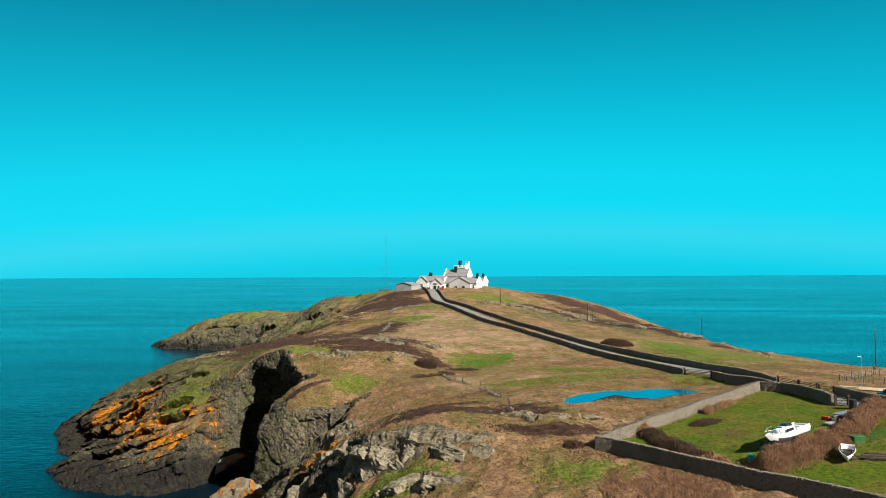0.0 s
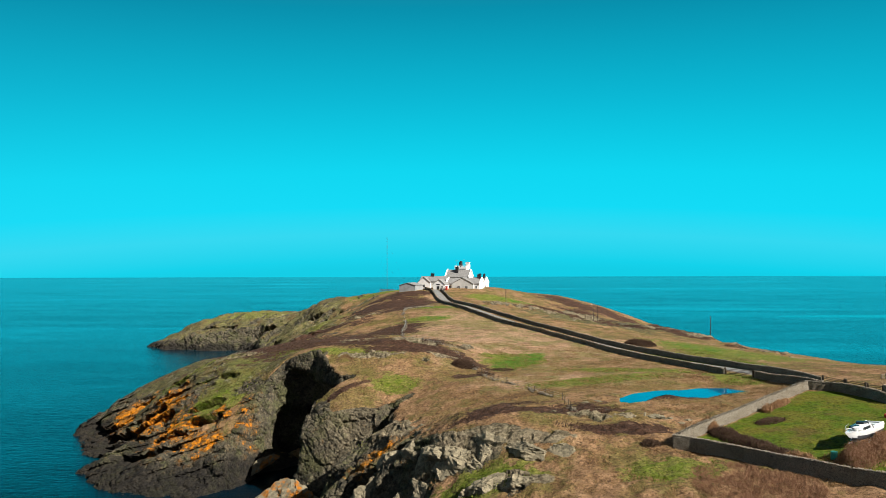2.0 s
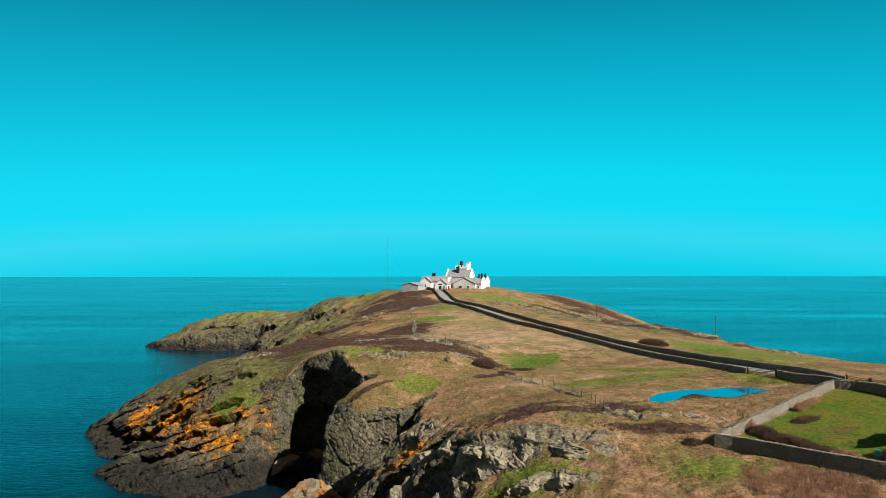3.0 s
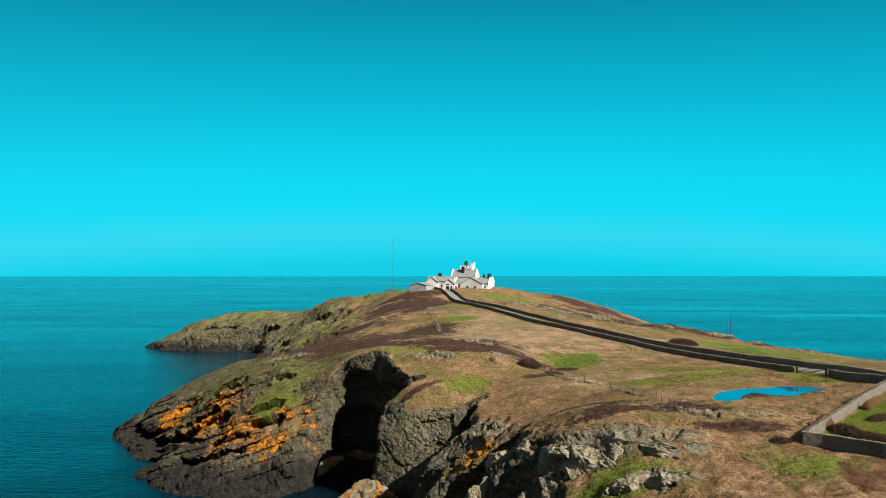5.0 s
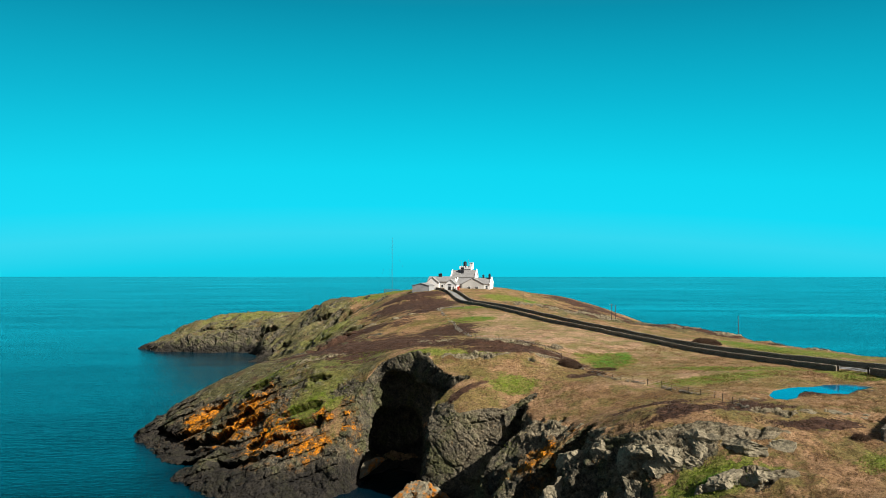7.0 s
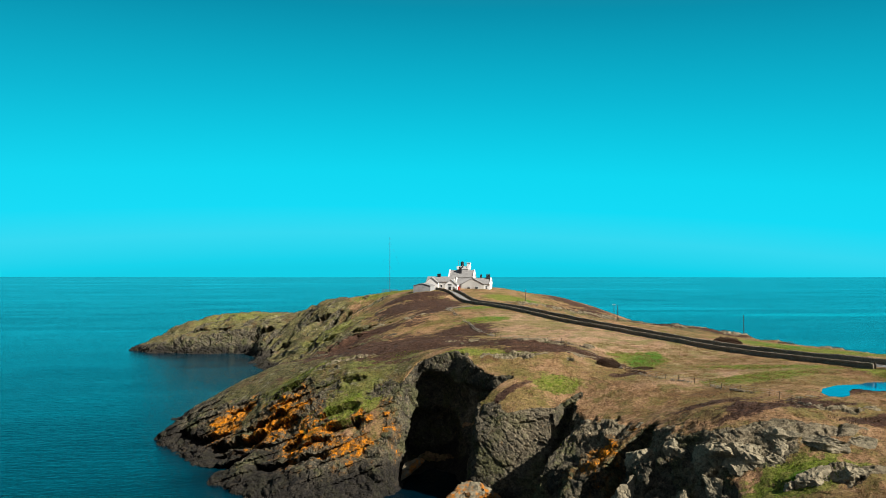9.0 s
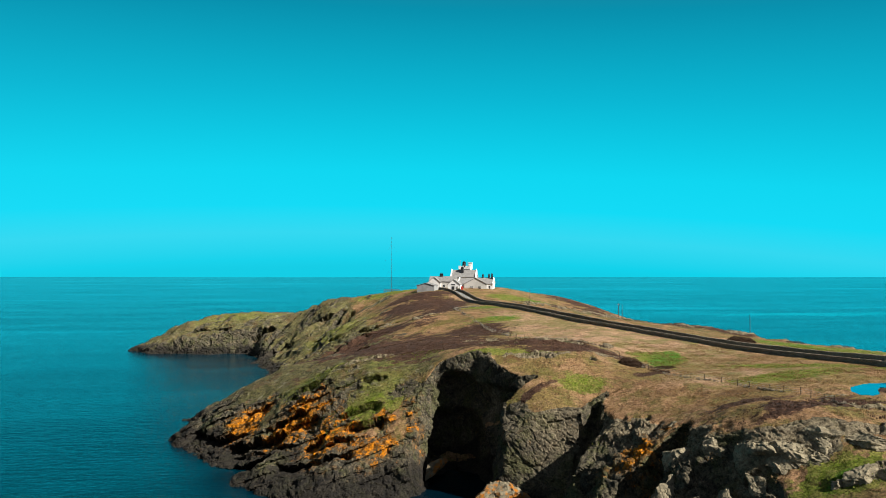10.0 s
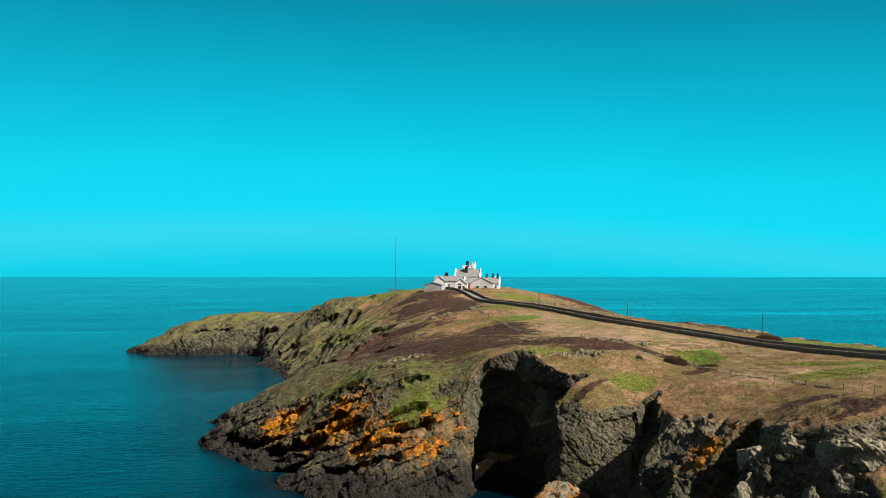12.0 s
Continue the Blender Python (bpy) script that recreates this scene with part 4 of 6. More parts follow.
# ---------------------------------------------------------------- walls along the road and round the garden
def stone_wall(points, height, thick, label, group="", sink=0.5):
    pts = []
    for a, b in zip(points, points[1:]):
        n = max(1, round(math.hypot(b[0] - a[0], b[1] - a[1]) / 0.5))
        pts += [(a[0] + (b[0] - a[0]) * k / n, a[1] + (b[1] - a[1]) * k / n) for k in range(n)]
    pts.append(points[-1])
    p = np.array(pts, float)
    for _ in range(3):
        p[1:-1] = 0.25 * p[:-2] + 0.5 * p[1:-1] + 0.25 * p[2:]
    z = ground(p[:, 0], p[:, 1])
    d = np.gradient(p, axis=0)
    d /= np.linalg.norm(d, axis=1)[:, None]
    side = np.stack([-d[:, 1], d[:, 0]], 1)
    prof = [(-0.55, -sink), (-0.5, 0.3 * height), (-0.46, 0.65 * height), (-0.4, 0.94 * height), (-0.18, height), (0.18, height), (0.4, 0.94 * height), (0.46, 0.65 * height), (0.5, 0.3 * height), (0.55, -sink)]
    verts, faces = [], []
    sag = fbm(p[:, 0], p[:, 1], 0 * z, 6, 3) * 0.11
    for k in range(len(p)):
        for j, (u, h) in enumerate(prof):
            jit = 0.045 if 0 < j < len(prof) - 1 else 0
            off = u * thick + rng.uniform(-jit, jit)
            top = (sag[k] + rng.uniform(-0.07, 0.07)) if j in (3, 4, 5, 6) else 0
            verts.append((p[k, 0] + side[k, 0] * off, p[k, 1] + side[k, 1] * off, z[k] + h + top))
    n = len(prof)
    for k in range(len(p) - 1):
        for j in range(n - 1):
            faces.append((k * n + j, k * n + j + 1, (k + 1) * n + j + 1, (k + 1) * n + j))
    faces.append(tuple(range(n - 1, -1, -1)))
    faces.append(tuple((len(p) - 1) * n + j for j in range(n)))
    wall = soup("stone_wall", verts, faces, M_WALL)
    tagged(wall, label, "wall", group)
    # upright coping stones
    bm = bmesh.new()
    s = 0.0
    while s < len(p) - 1.01:
        k = int(s)
        u = s - k
        c = p[k] * (1 - u) + p[k + 1] * u
        zz = z[k] * (1 - u) + z[k + 1] * u + height + sag[k]
        a = math.degrees(math.atan2(d[k, 1], d[k, 0])) + rng.uniform(-9, 9)
        ln, hh, ww = rng.uniform(0.13, 0.3), rng.uniform(0.06, 0.13), thick * rng.uniform(0.34, 0.46)
        add_box(bm, -ln / 2, ln / 2, -ww, ww, -0.12, hh, pose(c[0], c[1], zz, rng.uniform(-7, 7), rng.uniform(-8, 8), a))
        s += (ln + 0.03) / 0.5 * rng.uniform(0.9, 1.5)
    part("coping", bm, M_WALL, wall)
    return wall


ROAD_WEST = [(-47.0, 367), (-45.4, 362), (-43.4, 354), (-35.5, 313), (-27, 277), (-19.5, 253), (-11.3, 233), (-5.9, 223.5), (2, 207), (8.5, 191.2), (14, 177.2), (18.3, 163.6), (21.9, 151.4), (25.3, 138.6)]
ROAD_WEST_SOUTH = [(29.7, 134.2), (31.9, 129.2), (34, 124.6), (35.4, 120.6)]
ROAD_EAST = [(-38.4, 361), (-37.4, 354), (-33.5, 335), (-23.7, 295), (-15, 265), (-5, 240.4), (3.3, 222.6), (10.2, 205.2), (16.1, 190.6), (21.4, 178.8), (25.7, 167.2), (29.1, 156), (32.1, 146.2), (35, 138.4), (37.2, 130.8), (37.6, 125.6)]
ROAD_EAST_SOUTH = [(41.6, 113.6), (43.9, 104.2), (46.5, 93), (48, 82)]
stone_wall(ROAD_WEST, 1.15, 0.6, "long dry-stone wall beside the lighthouse road", "walls along the road")
stone_wall(ROAD_WEST_SOUTH, 1.35, 0.6, "short dry-stone wall between field gate and garden", "walls along the road")
stone_wall(ROAD_EAST, 1.15, 0.6, "long dry-stone wall on the seaward road edge", "walls along the road")
stone_wall(ROAD_EAST_SOUTH, 1.3, 0.6, "dry-stone wall by the drive below the field gates", "walls along the road")
stone_wall([(1.3, 91.8), (12.6, 102.2), (22.1, 111.4), (32.5, 120.3)], 1.5, 0.6, "pale sunlit dry-stone garden wall by the pond", "walls round the garden")
stone_wall([(32.6, 120.6), (36.2, 118.0), (37.6, 110.6), (37.6, 106.2)], 1.45, 0.6, "dry-stone garden wall curving down to a wicket gate", "walls round the garden")
stone_wall([(1.1, 91.5), (3.9, 89.6), (9.1, 83.4), (15.7, 76.2), (23, 69), (30, 62.5)], 1.65, 0.65, "tall dry-stone garden wall above brown brambles", "walls round the garden")


def road_bed():
    p = np.array(ROAD, float)
    q = []
    for a, b in zip(p, p[1:]):
        n = max(1, int(np.hypot(*(b - a)) / 1.2))
        q += [a + (b - a) * k / n for k in range(n)]
    q = np.array(q + [p[-1]])
    for _ in range(6):
        q[1:-1] = 0.25 * q[:-2] + 0.5 * q[1:-1] + 0.25 * q[2:]
    d = np.gradient(q, axis=0)
    d /= np.linalg.norm(d, axis=1)[:, None]
    verts, faces = [], []
    offs = (-1.75, -0.9, 0, 0.9, 1.75)
    for k, c in enumerate(q):
        for o in offs:
            x, y = c[0] - d[k, 1] * o, c[1] + d[k, 0] * o
            verts.append((x, y, 0.07 - 0.03 * abs(o)))
    v = np.array(verts)
    v[:, 2] += ground(v[:, 0], v[:, 1])
    n = len(offs)
    for k in range(len(q) - 1):
        for j in range(n - 1):
            faces.append((k * n + j, k * n + j + 1, (k + 1) * n + j + 1, (k + 1) * n + j))
    m = Mat("worn_tarmac", 0.9)
    c = m.mix(m.step(m.noise(0.5, 4), 0.35, 0.7), (0.20, 0.20, 0.19), (0.145, 0.145, 0.138))
    c = m.mix(m.step(m.noise(14, 3), 0.4, 0.7, 0, 0.5), c, (0.12, 0.115, 0.105))
    m.bump(m.noise(30, 2), 0.01)
    return tagged(soup("road", [tuple(r) for r in v], faces, m.done(c), smooth=True), "narrow worn grey road between stone walls", "road", kind="structure")


road_bed()


# ---------------------------------------------------------------- lighthouse station
STATION = Matrix.Translation((-14.0, 372, 36.0)) @ pose(0, 0, 0, 0, 0, -18)
# how far each range stands from the station's common grid, east and north
YARD = dict(main_house=(0.6, 4.5), lighthouse_tower=(0.6, 4.5), east_cottage=(-4.2, 10.0), keepers_cottage=(-3.8, -4.0),
            gabled_wing=(-3.8, -4.0), link_block=(-3.8, -4.0), west_cottage=(2.5, -5.0), west_gable=(2.5, -5.0),
            gate_lodge=(-1.5, -5.0), courtyard_wall=(-1.5, -5.0), red_box=(-1.5, -5.0), store_shed=(3.0, -20.0))


def yard(name):
    return Matrix.Translation((*YARD[name], 0)) @ STATION


def gable_house(name, x0, x1, y0, y1, eave, ridge, along, wall_mat, label, base=-2.5, parapet=False, over=0.25):
    """A gabled range. along: axis of the ridge."""
    t = thing(name, yard(name), label, "building", "buildings of the lighthouse station")
    bm = bmesh.new()
    if along == "x":
        ym = (y0 + y1) / 2
        prof = [(y0, base), (y1, base), (y1, eave), (ym, ridge), (y0, eave)]
        a, b = [[bm.verts.new((x, y, z)) for y, z in prof] for x in (x0, x1)]
    else:
        xm = (x0 + x1) / 2
        prof = [(x1, base), (x0, base), (x0, eave), (xm, ridge), (x1, eave)]
        a, b = [[bm.verts.new((x, y, z)) for x, z in prof] for y in (y0, y1)]
    bm.faces.new(a)
    bm.faces.new(b[::-1])
    for k in range(5):
        bm.faces.new((a[k], b[k], b[(k + 1) % 5], a[(k + 1) % 5]))
    bmesh.ops.recalc_face_normals(bm, faces=bm.faces)
    part("wall", bm, wall_mat, t)
    th = 0.22
    for s in (-1, 1):
        bm = bmesh.new()
        if along == "x":
            half = (y1 - y0) / 2
            drop = (ridge - eave) / half * over
            ye = y0 - over if s < 0 else y1 + over
            ins = 0.0 if parapet else over
            q = [(x0 - ins, ye, eave - drop), (x1 + ins, ye, eave - drop), (x1 + ins, ym, ridge), (x0 - ins, ym, ridge)]
        else:
            half = (x1 - x0) / 2
            drop = (ridge - eave) / half * over
            xe = x0 - over if s < 0 else x1 + over
            q = [(xe, y0 - over, eave - drop), (xe, y1 + over, eave - drop), (xm, y1 + over, ridge), (xm, y0 - over, ridge)]
        lo = [bm.verts.new((c[0], c[1], c[2] + 0.03)) for c in q]
        hi = [bm.verts.new((c[0], c[1], c[2] + 0.03 + th)) for c in q]
        bm.faces.new(lo[::-1])
        bm.faces.new(hi)
        for k in range(4):
            bm.faces.new((lo[k], lo[(k + 1) % 4], hi[(k + 1) % 4], hi[k]))
        bmesh.ops.recalc_face_normals(bm, faces=bm.faces)
        part("roof", bm, M_SLATE, t, "grey slate roof slope")
    if parapet:
        for xx in (x0, x1):
            bm = bmesh.new()
            pr = [(y0 - 0.4, eave - 0.3), (y0 - 0.4, eave + 0.35), (ym, ridge + 0.75), (y1 + 0.4, eave + 0.35), (y1 + 0.4, eave - 0.3), (ym, ridge - 0.2)]
            a, b = [[bm.verts.new((x, y, z)) for y, z in pr] for x in (xx - 0.28, xx + 0.28)]
            for f in ((0, 1, 2, 5), (2, 3, 4, 5)):
                bm.faces.new([a[k] for k in f])
                bm.faces.new([b[k] for k in f[::-1]])
            for k in range(6):
                bm.faces.new((a[k], b[k], b[(k + 1) % 6], a[(k + 1) % 6]))
            bmesh.ops.recalc_face_normals(bm, faces=bm.faces)
            part("parapet", bm, M_WHITE, t, "white gable parapet")
    return t


def window(t, x, y, z, w, h, face="y"):
    """A sash set into the wall, facing -y or +x."""
    d = 0.10
    bm = bmesh.new()
    e = 0.12
    if face == "y":
        for a in ((x - w / 2 - e, x + w / 2 + e, z - e, z), (x - w / 2 - e, x + w / 2 + e, z + h, z + h + e), (x - w / 2 - e, x - w / 2, z, z + h), (x + w / 2, x + w / 2 + e, z, z + h), (x - w / 2, x + w / 2, z + h * 0.48, z + h * 0.54)):
            add_box(bm, a[0], a[1], y - d, y + 0.05, a[2], a[3])
        f = part("window", bm, M_WHITE, t, "white-framed sash window")
        part("pane", box(x - w / 2, x + w / 2, y - 0.05, y + 0.04, z, z + h), M_GLASS, f, "dark glass")
    else:
        for a in ((y - w / 2 - e, y + w / 2 + e, z - e, z), (y - w / 2 - e, y + w / 2 + e, z + h, z + h + e), (y - w / 2 - e, y - w / 2, z, z + h), (y + w / 2, y + w / 2 + e, z, z + h), (y - w / 2, y + w / 2, z + h * 0.48, z + h * 0.54)):
            add_box(bm, x - 0.05, x + d, a[0], a[1], a[2], a[3])
        f = part("window", bm, M_WHITE, t, "white-framed sash window")
        part("pane", box(x - 0.04, x + 0.05, y - w / 2, y + w / 2, z, z + h), M_GLASS, f, "dark glass")


def door(t, x, y, w, h, mat=None):
    bm = bmesh.new()
    add_box(bm, x - w / 2, x + w / 2, y - 0.07, y + 0.04, 0, h)
    add_box(bm, x - w / 2 + 0.12, x + w / 2 - 0.12, y - 0.1, y - 0.07, 0.2, h - 0.15)
    part("door", bm, mat or M_BLACK, t, "dark panelled door")


def chimney(t, x, y, z0, z1, w, d, pots):
    bm = bmesh.new()
    add_box(bm, x - w / 2, x + w / 2, y - d / 2, y + d / 2, z0, z1 - 0.25)
    add_box(bm, x - w / 2 - 0.1, x + w / 2 + 0.1, y - d / 2 - 0.1, y + d / 2 + 0.1, z1 - 0.25, z1)
    c = part("chimney", bm, M_BLACK, t, "black-painted chimney stack")
    for k in range(pots):
        px = x + (k - (pots - 1) / 2) * w / pots
        part("chimney_pot", rod((px, y, z1), (px, y, z1 + 0.55), 0.16, 0.13), M_BLACK, c)


front = gable_house("keepers_cottage", -19, 0, 0, 9, 3.5, 6.3, "x", M_WHITE, "long white keepers' cottage with a grey slate roof", parapet=True)
for x in (-17, -13.6, -4.4, -1.8):
    window(front, x, 0, 0.9, 1.0, 1.5)
for y in (2.4, 6.4):
    window(front, 0, y, 0.9, 0.9, 1.5, "x")
chimney(front, -1.0, 4.5, 5.4, 8.6, 0.9, 1.6, 2)
wing = gable_house("gabled_wing", -15.5, -3.2, -0.9, 6, 3.4, 6.6, "y", M_CREAM, "cream rendered cottage wing with a broad front gable")
window(wing, -11.5, -0.9, 0.9, 1.6, 1.2)
window(wing, -7.2, -0.9, 0.9, 1.6, 1.2)
east = gable_house("east_cottage", -11, 0.4, 11, 20, 3.5, 6.3, "x", M_WHITE, "white cottage with a gable end towards the sun", parapet=True)
for y in (13.2, 17.6):
    window(east, 0.4, y, 0.9, 0.9, 1.5, "x")
chimney(east, -1.0, 15.5, 5.4, 8.3, 0.9, 1.6, 2)
chimney(east, -4.6, 15.5, 5.4, 8.1, 0.9, 1.4, 2)
gable_house("link_block", -12, -4, 9.05, 24.4, 3.0, 3.4, "x", M_WHITE, "low white link between two cottages", over=0.0)
main = gable_house("main_house", -28.6, -14.2, 11.5, 20, 6.9, 10.8, "x", M_CREAM, "two-storey lighthouse dwelling with slate roof and white parapets", parapet=True)
for x in (-26.4, -23, -19.6, -16.2):
    window(main, x, 11.5, 4.6, 1.1, 1.6)
chimney(main, -22.2, 14.2, 8.2, 12.6, 1.5, 1.4, 3)
house_a = gable_house("west_cottage", -42.5, -27.5, 3, 11, 4.6, 7.2, "x", M_CREAM, "single-storey cream cottage with slate roof")
for x in (-34, -30.4):
    window(house_a, x, 3, 1.4, 1.1, 1.4)
chimney(house_a, -36.2, 7, 6.6, 8.9, 1.9, 0.9, 3)
gab = gable_house("west_gable", -42.8, -35.6, 1.2, 7, 4.0, 6.9, "y", M_WHITE, "white front gable of the west cottage")
window(gab, -39.2, 1.2, 1.3, 1.2, 1.5)
gate_lodge = gable_house("gate_lodge", -25.4, -18.8, -9.5, -3.2, 3.2, 5.9, "y", M_WHITE, "small white gabled lodge at the road end")
door(gate_lodge, -22.6, -9.5, 1.5, 2.3)
window(gate_lodge, -20.4, -9.5, 1.0, 0.9, 1.2)
part("sign_board", box(-23.6, -21.6, -9.58, -9.5, 2.9, 3.5), M_BLACK, gate_lodge, "dark board over the door")
shed = gable_house("store_shed", -48.0, -39.0, -10.5, 0, 2.9, 4.1, "y", M_GREYBOARD, "long low grey clad store shed")
part("door", box(-45, -42.4, -10.56, -10.46, 0, 2.3), M_GREYBOARD, shed, "grey sliding door")
low = thing("courtyard_wall", yard("courtyard_wall"), "low cream wall in front of the cottages", "wall")
part("wall", box(-37, -27, -8.6, -8.2, -2.5, 1.2, bevel=0.03), M_CREAM, low)
part("coping", box(-37.1, -26.9, -8.7, -8.1, 1.2, 1.34, bevel=0.03), M_WHITE, low)


def tower():
    t = thing("lighthouse_tower", yard("lighthouse_tower"), "square white castellated lighthouse tower", "lighthouse", "buildings of the lighthouse station")
    x0, x1, y0, y1, top = -25.2, -18.6, 20.05, 26.5, 11.9
    part("wall", box(x0, x1, y0, y1, -2.5, top, bevel=0.06), M_WHITE, t)
    bm = bmesh.new()
    for a in ((x0 - 0.3, x1 + 0.3, y0 - 0.3, y0 + 0.35), (x0 - 0.3, x1 + 0.3, y1 - 0.35, y1 + 0.3), (x0 - 0.3, x0 + 0.35, y0 + 0.35, y1 - 0.35), (x1 - 0.35, x1 + 0.3, y0 + 0.35, y1 - 0.35)):
        add_box(bm, a[0], a[1], a[2], a[3], top - 0.3, top + 0.55)
    p = part("parapet", bm, M_WHITE, t, "white castellated parapet")
    for k in range(4):
        f = k / 3
        for xx, yy in ((x0 - 0.3 + f * (x1 - x0 - 0.5), y0 - 0.3), (x0 - 0.3 + f * (x1 - x0 - 0.5), y1 - 0.35)):
            part("merlon", box(xx, xx + 1.1, yy, yy + 0.65, top + 0.55, top + 1.5), M_WHITE, p)
    for k in (1, 2):
        yy = y0 - 0.3 + k / 3 * (y1 - y0 - 0.5)
        for xx in (x0 - 0.3, x1 - 0.35):
            part("merlon", box(xx, xx + 0.65, yy, yy + 1.1, top + 0.55, top + 1.5), M_WHITE, p)
    tx0, tx1 = -20.3, -18.2
    tur = part("stair_turret", box(tx0, tx1, 24.6, 26.9, 11.5, 15.2, bevel=0.05), M_WHITE, t, "white corner turret")
    part("turret_cap", box(tx0 - 0.15, tx1 + 0.15, 24.45, 27.05, 15.2, 15.5), M_WHITE, tur)
    bm = bmesh.new()
    add_rod(bm, (-22.6, 22.5, top), (-22.6, 22.5, top + 3.6), 1.05, 1.0, 16)
    add_rod(bm, (-22.6, 22.5, top + 3.6), (-22.6, 22.5, top + 4.3), 1.2, 0.25, 16)
    part("radar_drum", bm, M_BLACK, t, "black cylindrical lookout drum")
    m = part("aerial_pole", rod((-24.6, 21, top), (-24.6, 21, top + 5.0), 0.06), M_STEEL, t)
    part("aerial_arm", rod((-25.6, 21, top + 4.6), (-23.6, 21, top + 4.6), 0.04), M_STEEL, m)
    part("aerial_pole", rod((-20.2, 21.2, top), (-20.2, 21.2, top + 5.2), 0.05), M_STEEL, t)
    for zz in (3.6, 6.4, 9.2):
        window(t, -20.0, y0, zz, 0.9, 1.4)
        window(t, x1, 23.6, zz, 0.9, 1.4, "x")


tower()


def phone_box():
    t = thing("red_box", yard("red_box") @ pose(-17.6, -10.2, 0), "small red painted box beside the lodge", "box")
    z = ground_at(*(t.matrix_world.translation.xy)) - 36.0
    part("body", box(-0.5, 0.5, -0.5, 0.5, z - 0.1, z + 1.9, bevel=0.06), M_RED, t)
    part("lid", box(-0.56, 0.56, -0.56, 0.56, z + 1.9, z + 2.05, bevel=0.03), M_RED, t)


phone_box()


# ---------------------------------------------------------------- masts and poles
def mast():
    x, y = -71.1, 399.2
    z = ground_at(x, y)
    t = thing("radio_mast", pose(x, y, z), "tall thin guyed radio mast on the hilltop", "mast")
    part("pole", rod((0, 0, -0.5), (0, 0, 32), 0.11, 0.08), M_POLE, t)
    for a in (20, 140, 260):
        c, s = math.cos(radians(a)), math.sin(radians(a))
        for h in (15, 30):
            ex, ey = 13 * c, 13 * s
            part("guy_wire", rod((0, 0, h), (ex, ey, ground_at(x + ex, y + ey) - z), 0.006, seg=5), M_POLE, t)
    f = thing("mast_fence", pose(x, y, z), "small post and rail fence round a mast", "fence")
    for k in range(9):
        xx = -4.4 + k * 1.1
        for yy in (-2.2, 2.2):
            part("post", box(xx - 0.06, xx + 0.06, yy - 0.06, yy + 0.06, ground_at(x + xx, y + yy) - z - 0.3, 1.6), M_TIMBER, f)
    for yy in (-2.2, 2.2):
        for h in (0.8, 1.5):
            part("rail", box(-4.5, 4.5, yy - 0.1, yy - 0.06, h - 0.06, h + 0.06), M_TIMBER, f)


mast()


def utility_pole(x, y, h, label, cross=False, z=None):
    z = ground_at(x, y) if z is None else z
    t = thing("telegraph_pole", pose(x, y, z), label, "pole", "telegraph poles")
    part("pole", rod((0, 0, -0.8), (0, 0, h), 0.15, 0.11, 10), M_POLE, t)
    if cross:
        a = part("cross_arm", box(-0.9, 0.9, -0.06, 0.06, h - 0.6, h - 0.46), M_POLE, t)
        for k in (-0.75, -0.25, 0.25, 0.75):
            part("insulator", rod((k, 0, h - 0.46), (k, 0, h - 0.3), 0.05), M_WHITE, a)
    else:
        part("pole_cap", rod((0, 0, h), (0, 0, h + 0.08), 0.14, 0.05, 10), M_STEEL, t)


utility_pole(67.4, 263.6, 8.6, "dark wooden telegraph pole on the cliff edge")
utility_pole(89.3, 189.5, 10.2, "dark wooden telegraph pole below the cliff crest")
utility_pole(33.4, 318, 8.2, "one of two wooden poles close together on the hill", True)
utility_pole(35.6, 319, 7.6, "one of two wooden poles close together on the hill")
utility_pole(-5.8, 334, 6.6, "thin telegraph pole on the hill below the cottages")


def street_lamp():
    x, y = 48.8, 119.4
    z = ground_at(x, y)
    t = thing("street_lamp", pose(x, y, z), "grey steel lamp post with a pale lantern head", "lamp")
    part("pole", rod((0, 0, -0.4), (0, 0, 4.9), 0.035, 0.025), M_STEEL, t)
    part("arm", rod((0, 0, 4.9), (-0.35, 0, 5.0), 0.025), M_STEEL, t)
    part("lantern", box(-0.75, -0.2, -0.1, 0.1, 4.95, 5.07, bevel=0.04), M_WHITE, t, "pale lamp housing")


street_lamp()


# ---------------------------------------------------------------- gates and fences
def field_gate(a, b, label, height=1.25, bars=5):
    (ax, ay), (bx, by) = a, b
    az, bz = ground_at(ax, ay), ground_at(bx, by)
    w = math.hypot(bx - ax, by - ay)
    turn = math.degrees(math.atan2(by - ay, bx - ax))
    t = thing("field_gate", pose(ax, ay, az, 0, 0, turn), label, "gate", "gates")
    dz = bz - az

    def at(s):
        return dz * s / w
    for s in (0.0, w):
        bm = bmesh.new()
        add_box(bm, s - 0.12, s + 0.12, -0.12, 0.12, at(s) - 0.5, at(s) + height + 0.25, bevel=0.03)
        part("post", bm, M_TIMBER, t)
    lo, hi = 0.18, w - 0.18
    for s in (lo, hi):
        part("stile", box(s - 0.05, s + 0.05, -0.04, 0.04, at(s) + 0.12, at(s) + height), M_TIMBER, t)
    for k in range(bars):
        h = 0.15 + (height - 0.22) * k / (bars - 1)
        bm = bmesh.new()
        add_rod(bm, (lo, 0, at(lo) + h), (hi, 0, at(hi) + h), 0.045, seg=6)
        part("bar", bm, M_TIMBER, t)
    part("brace", rod((lo, 0.03, at(lo) + 0.15), (hi, 0.03, at(hi) + height - 0.1), 0.04, seg=6), M_TIMBER, t)


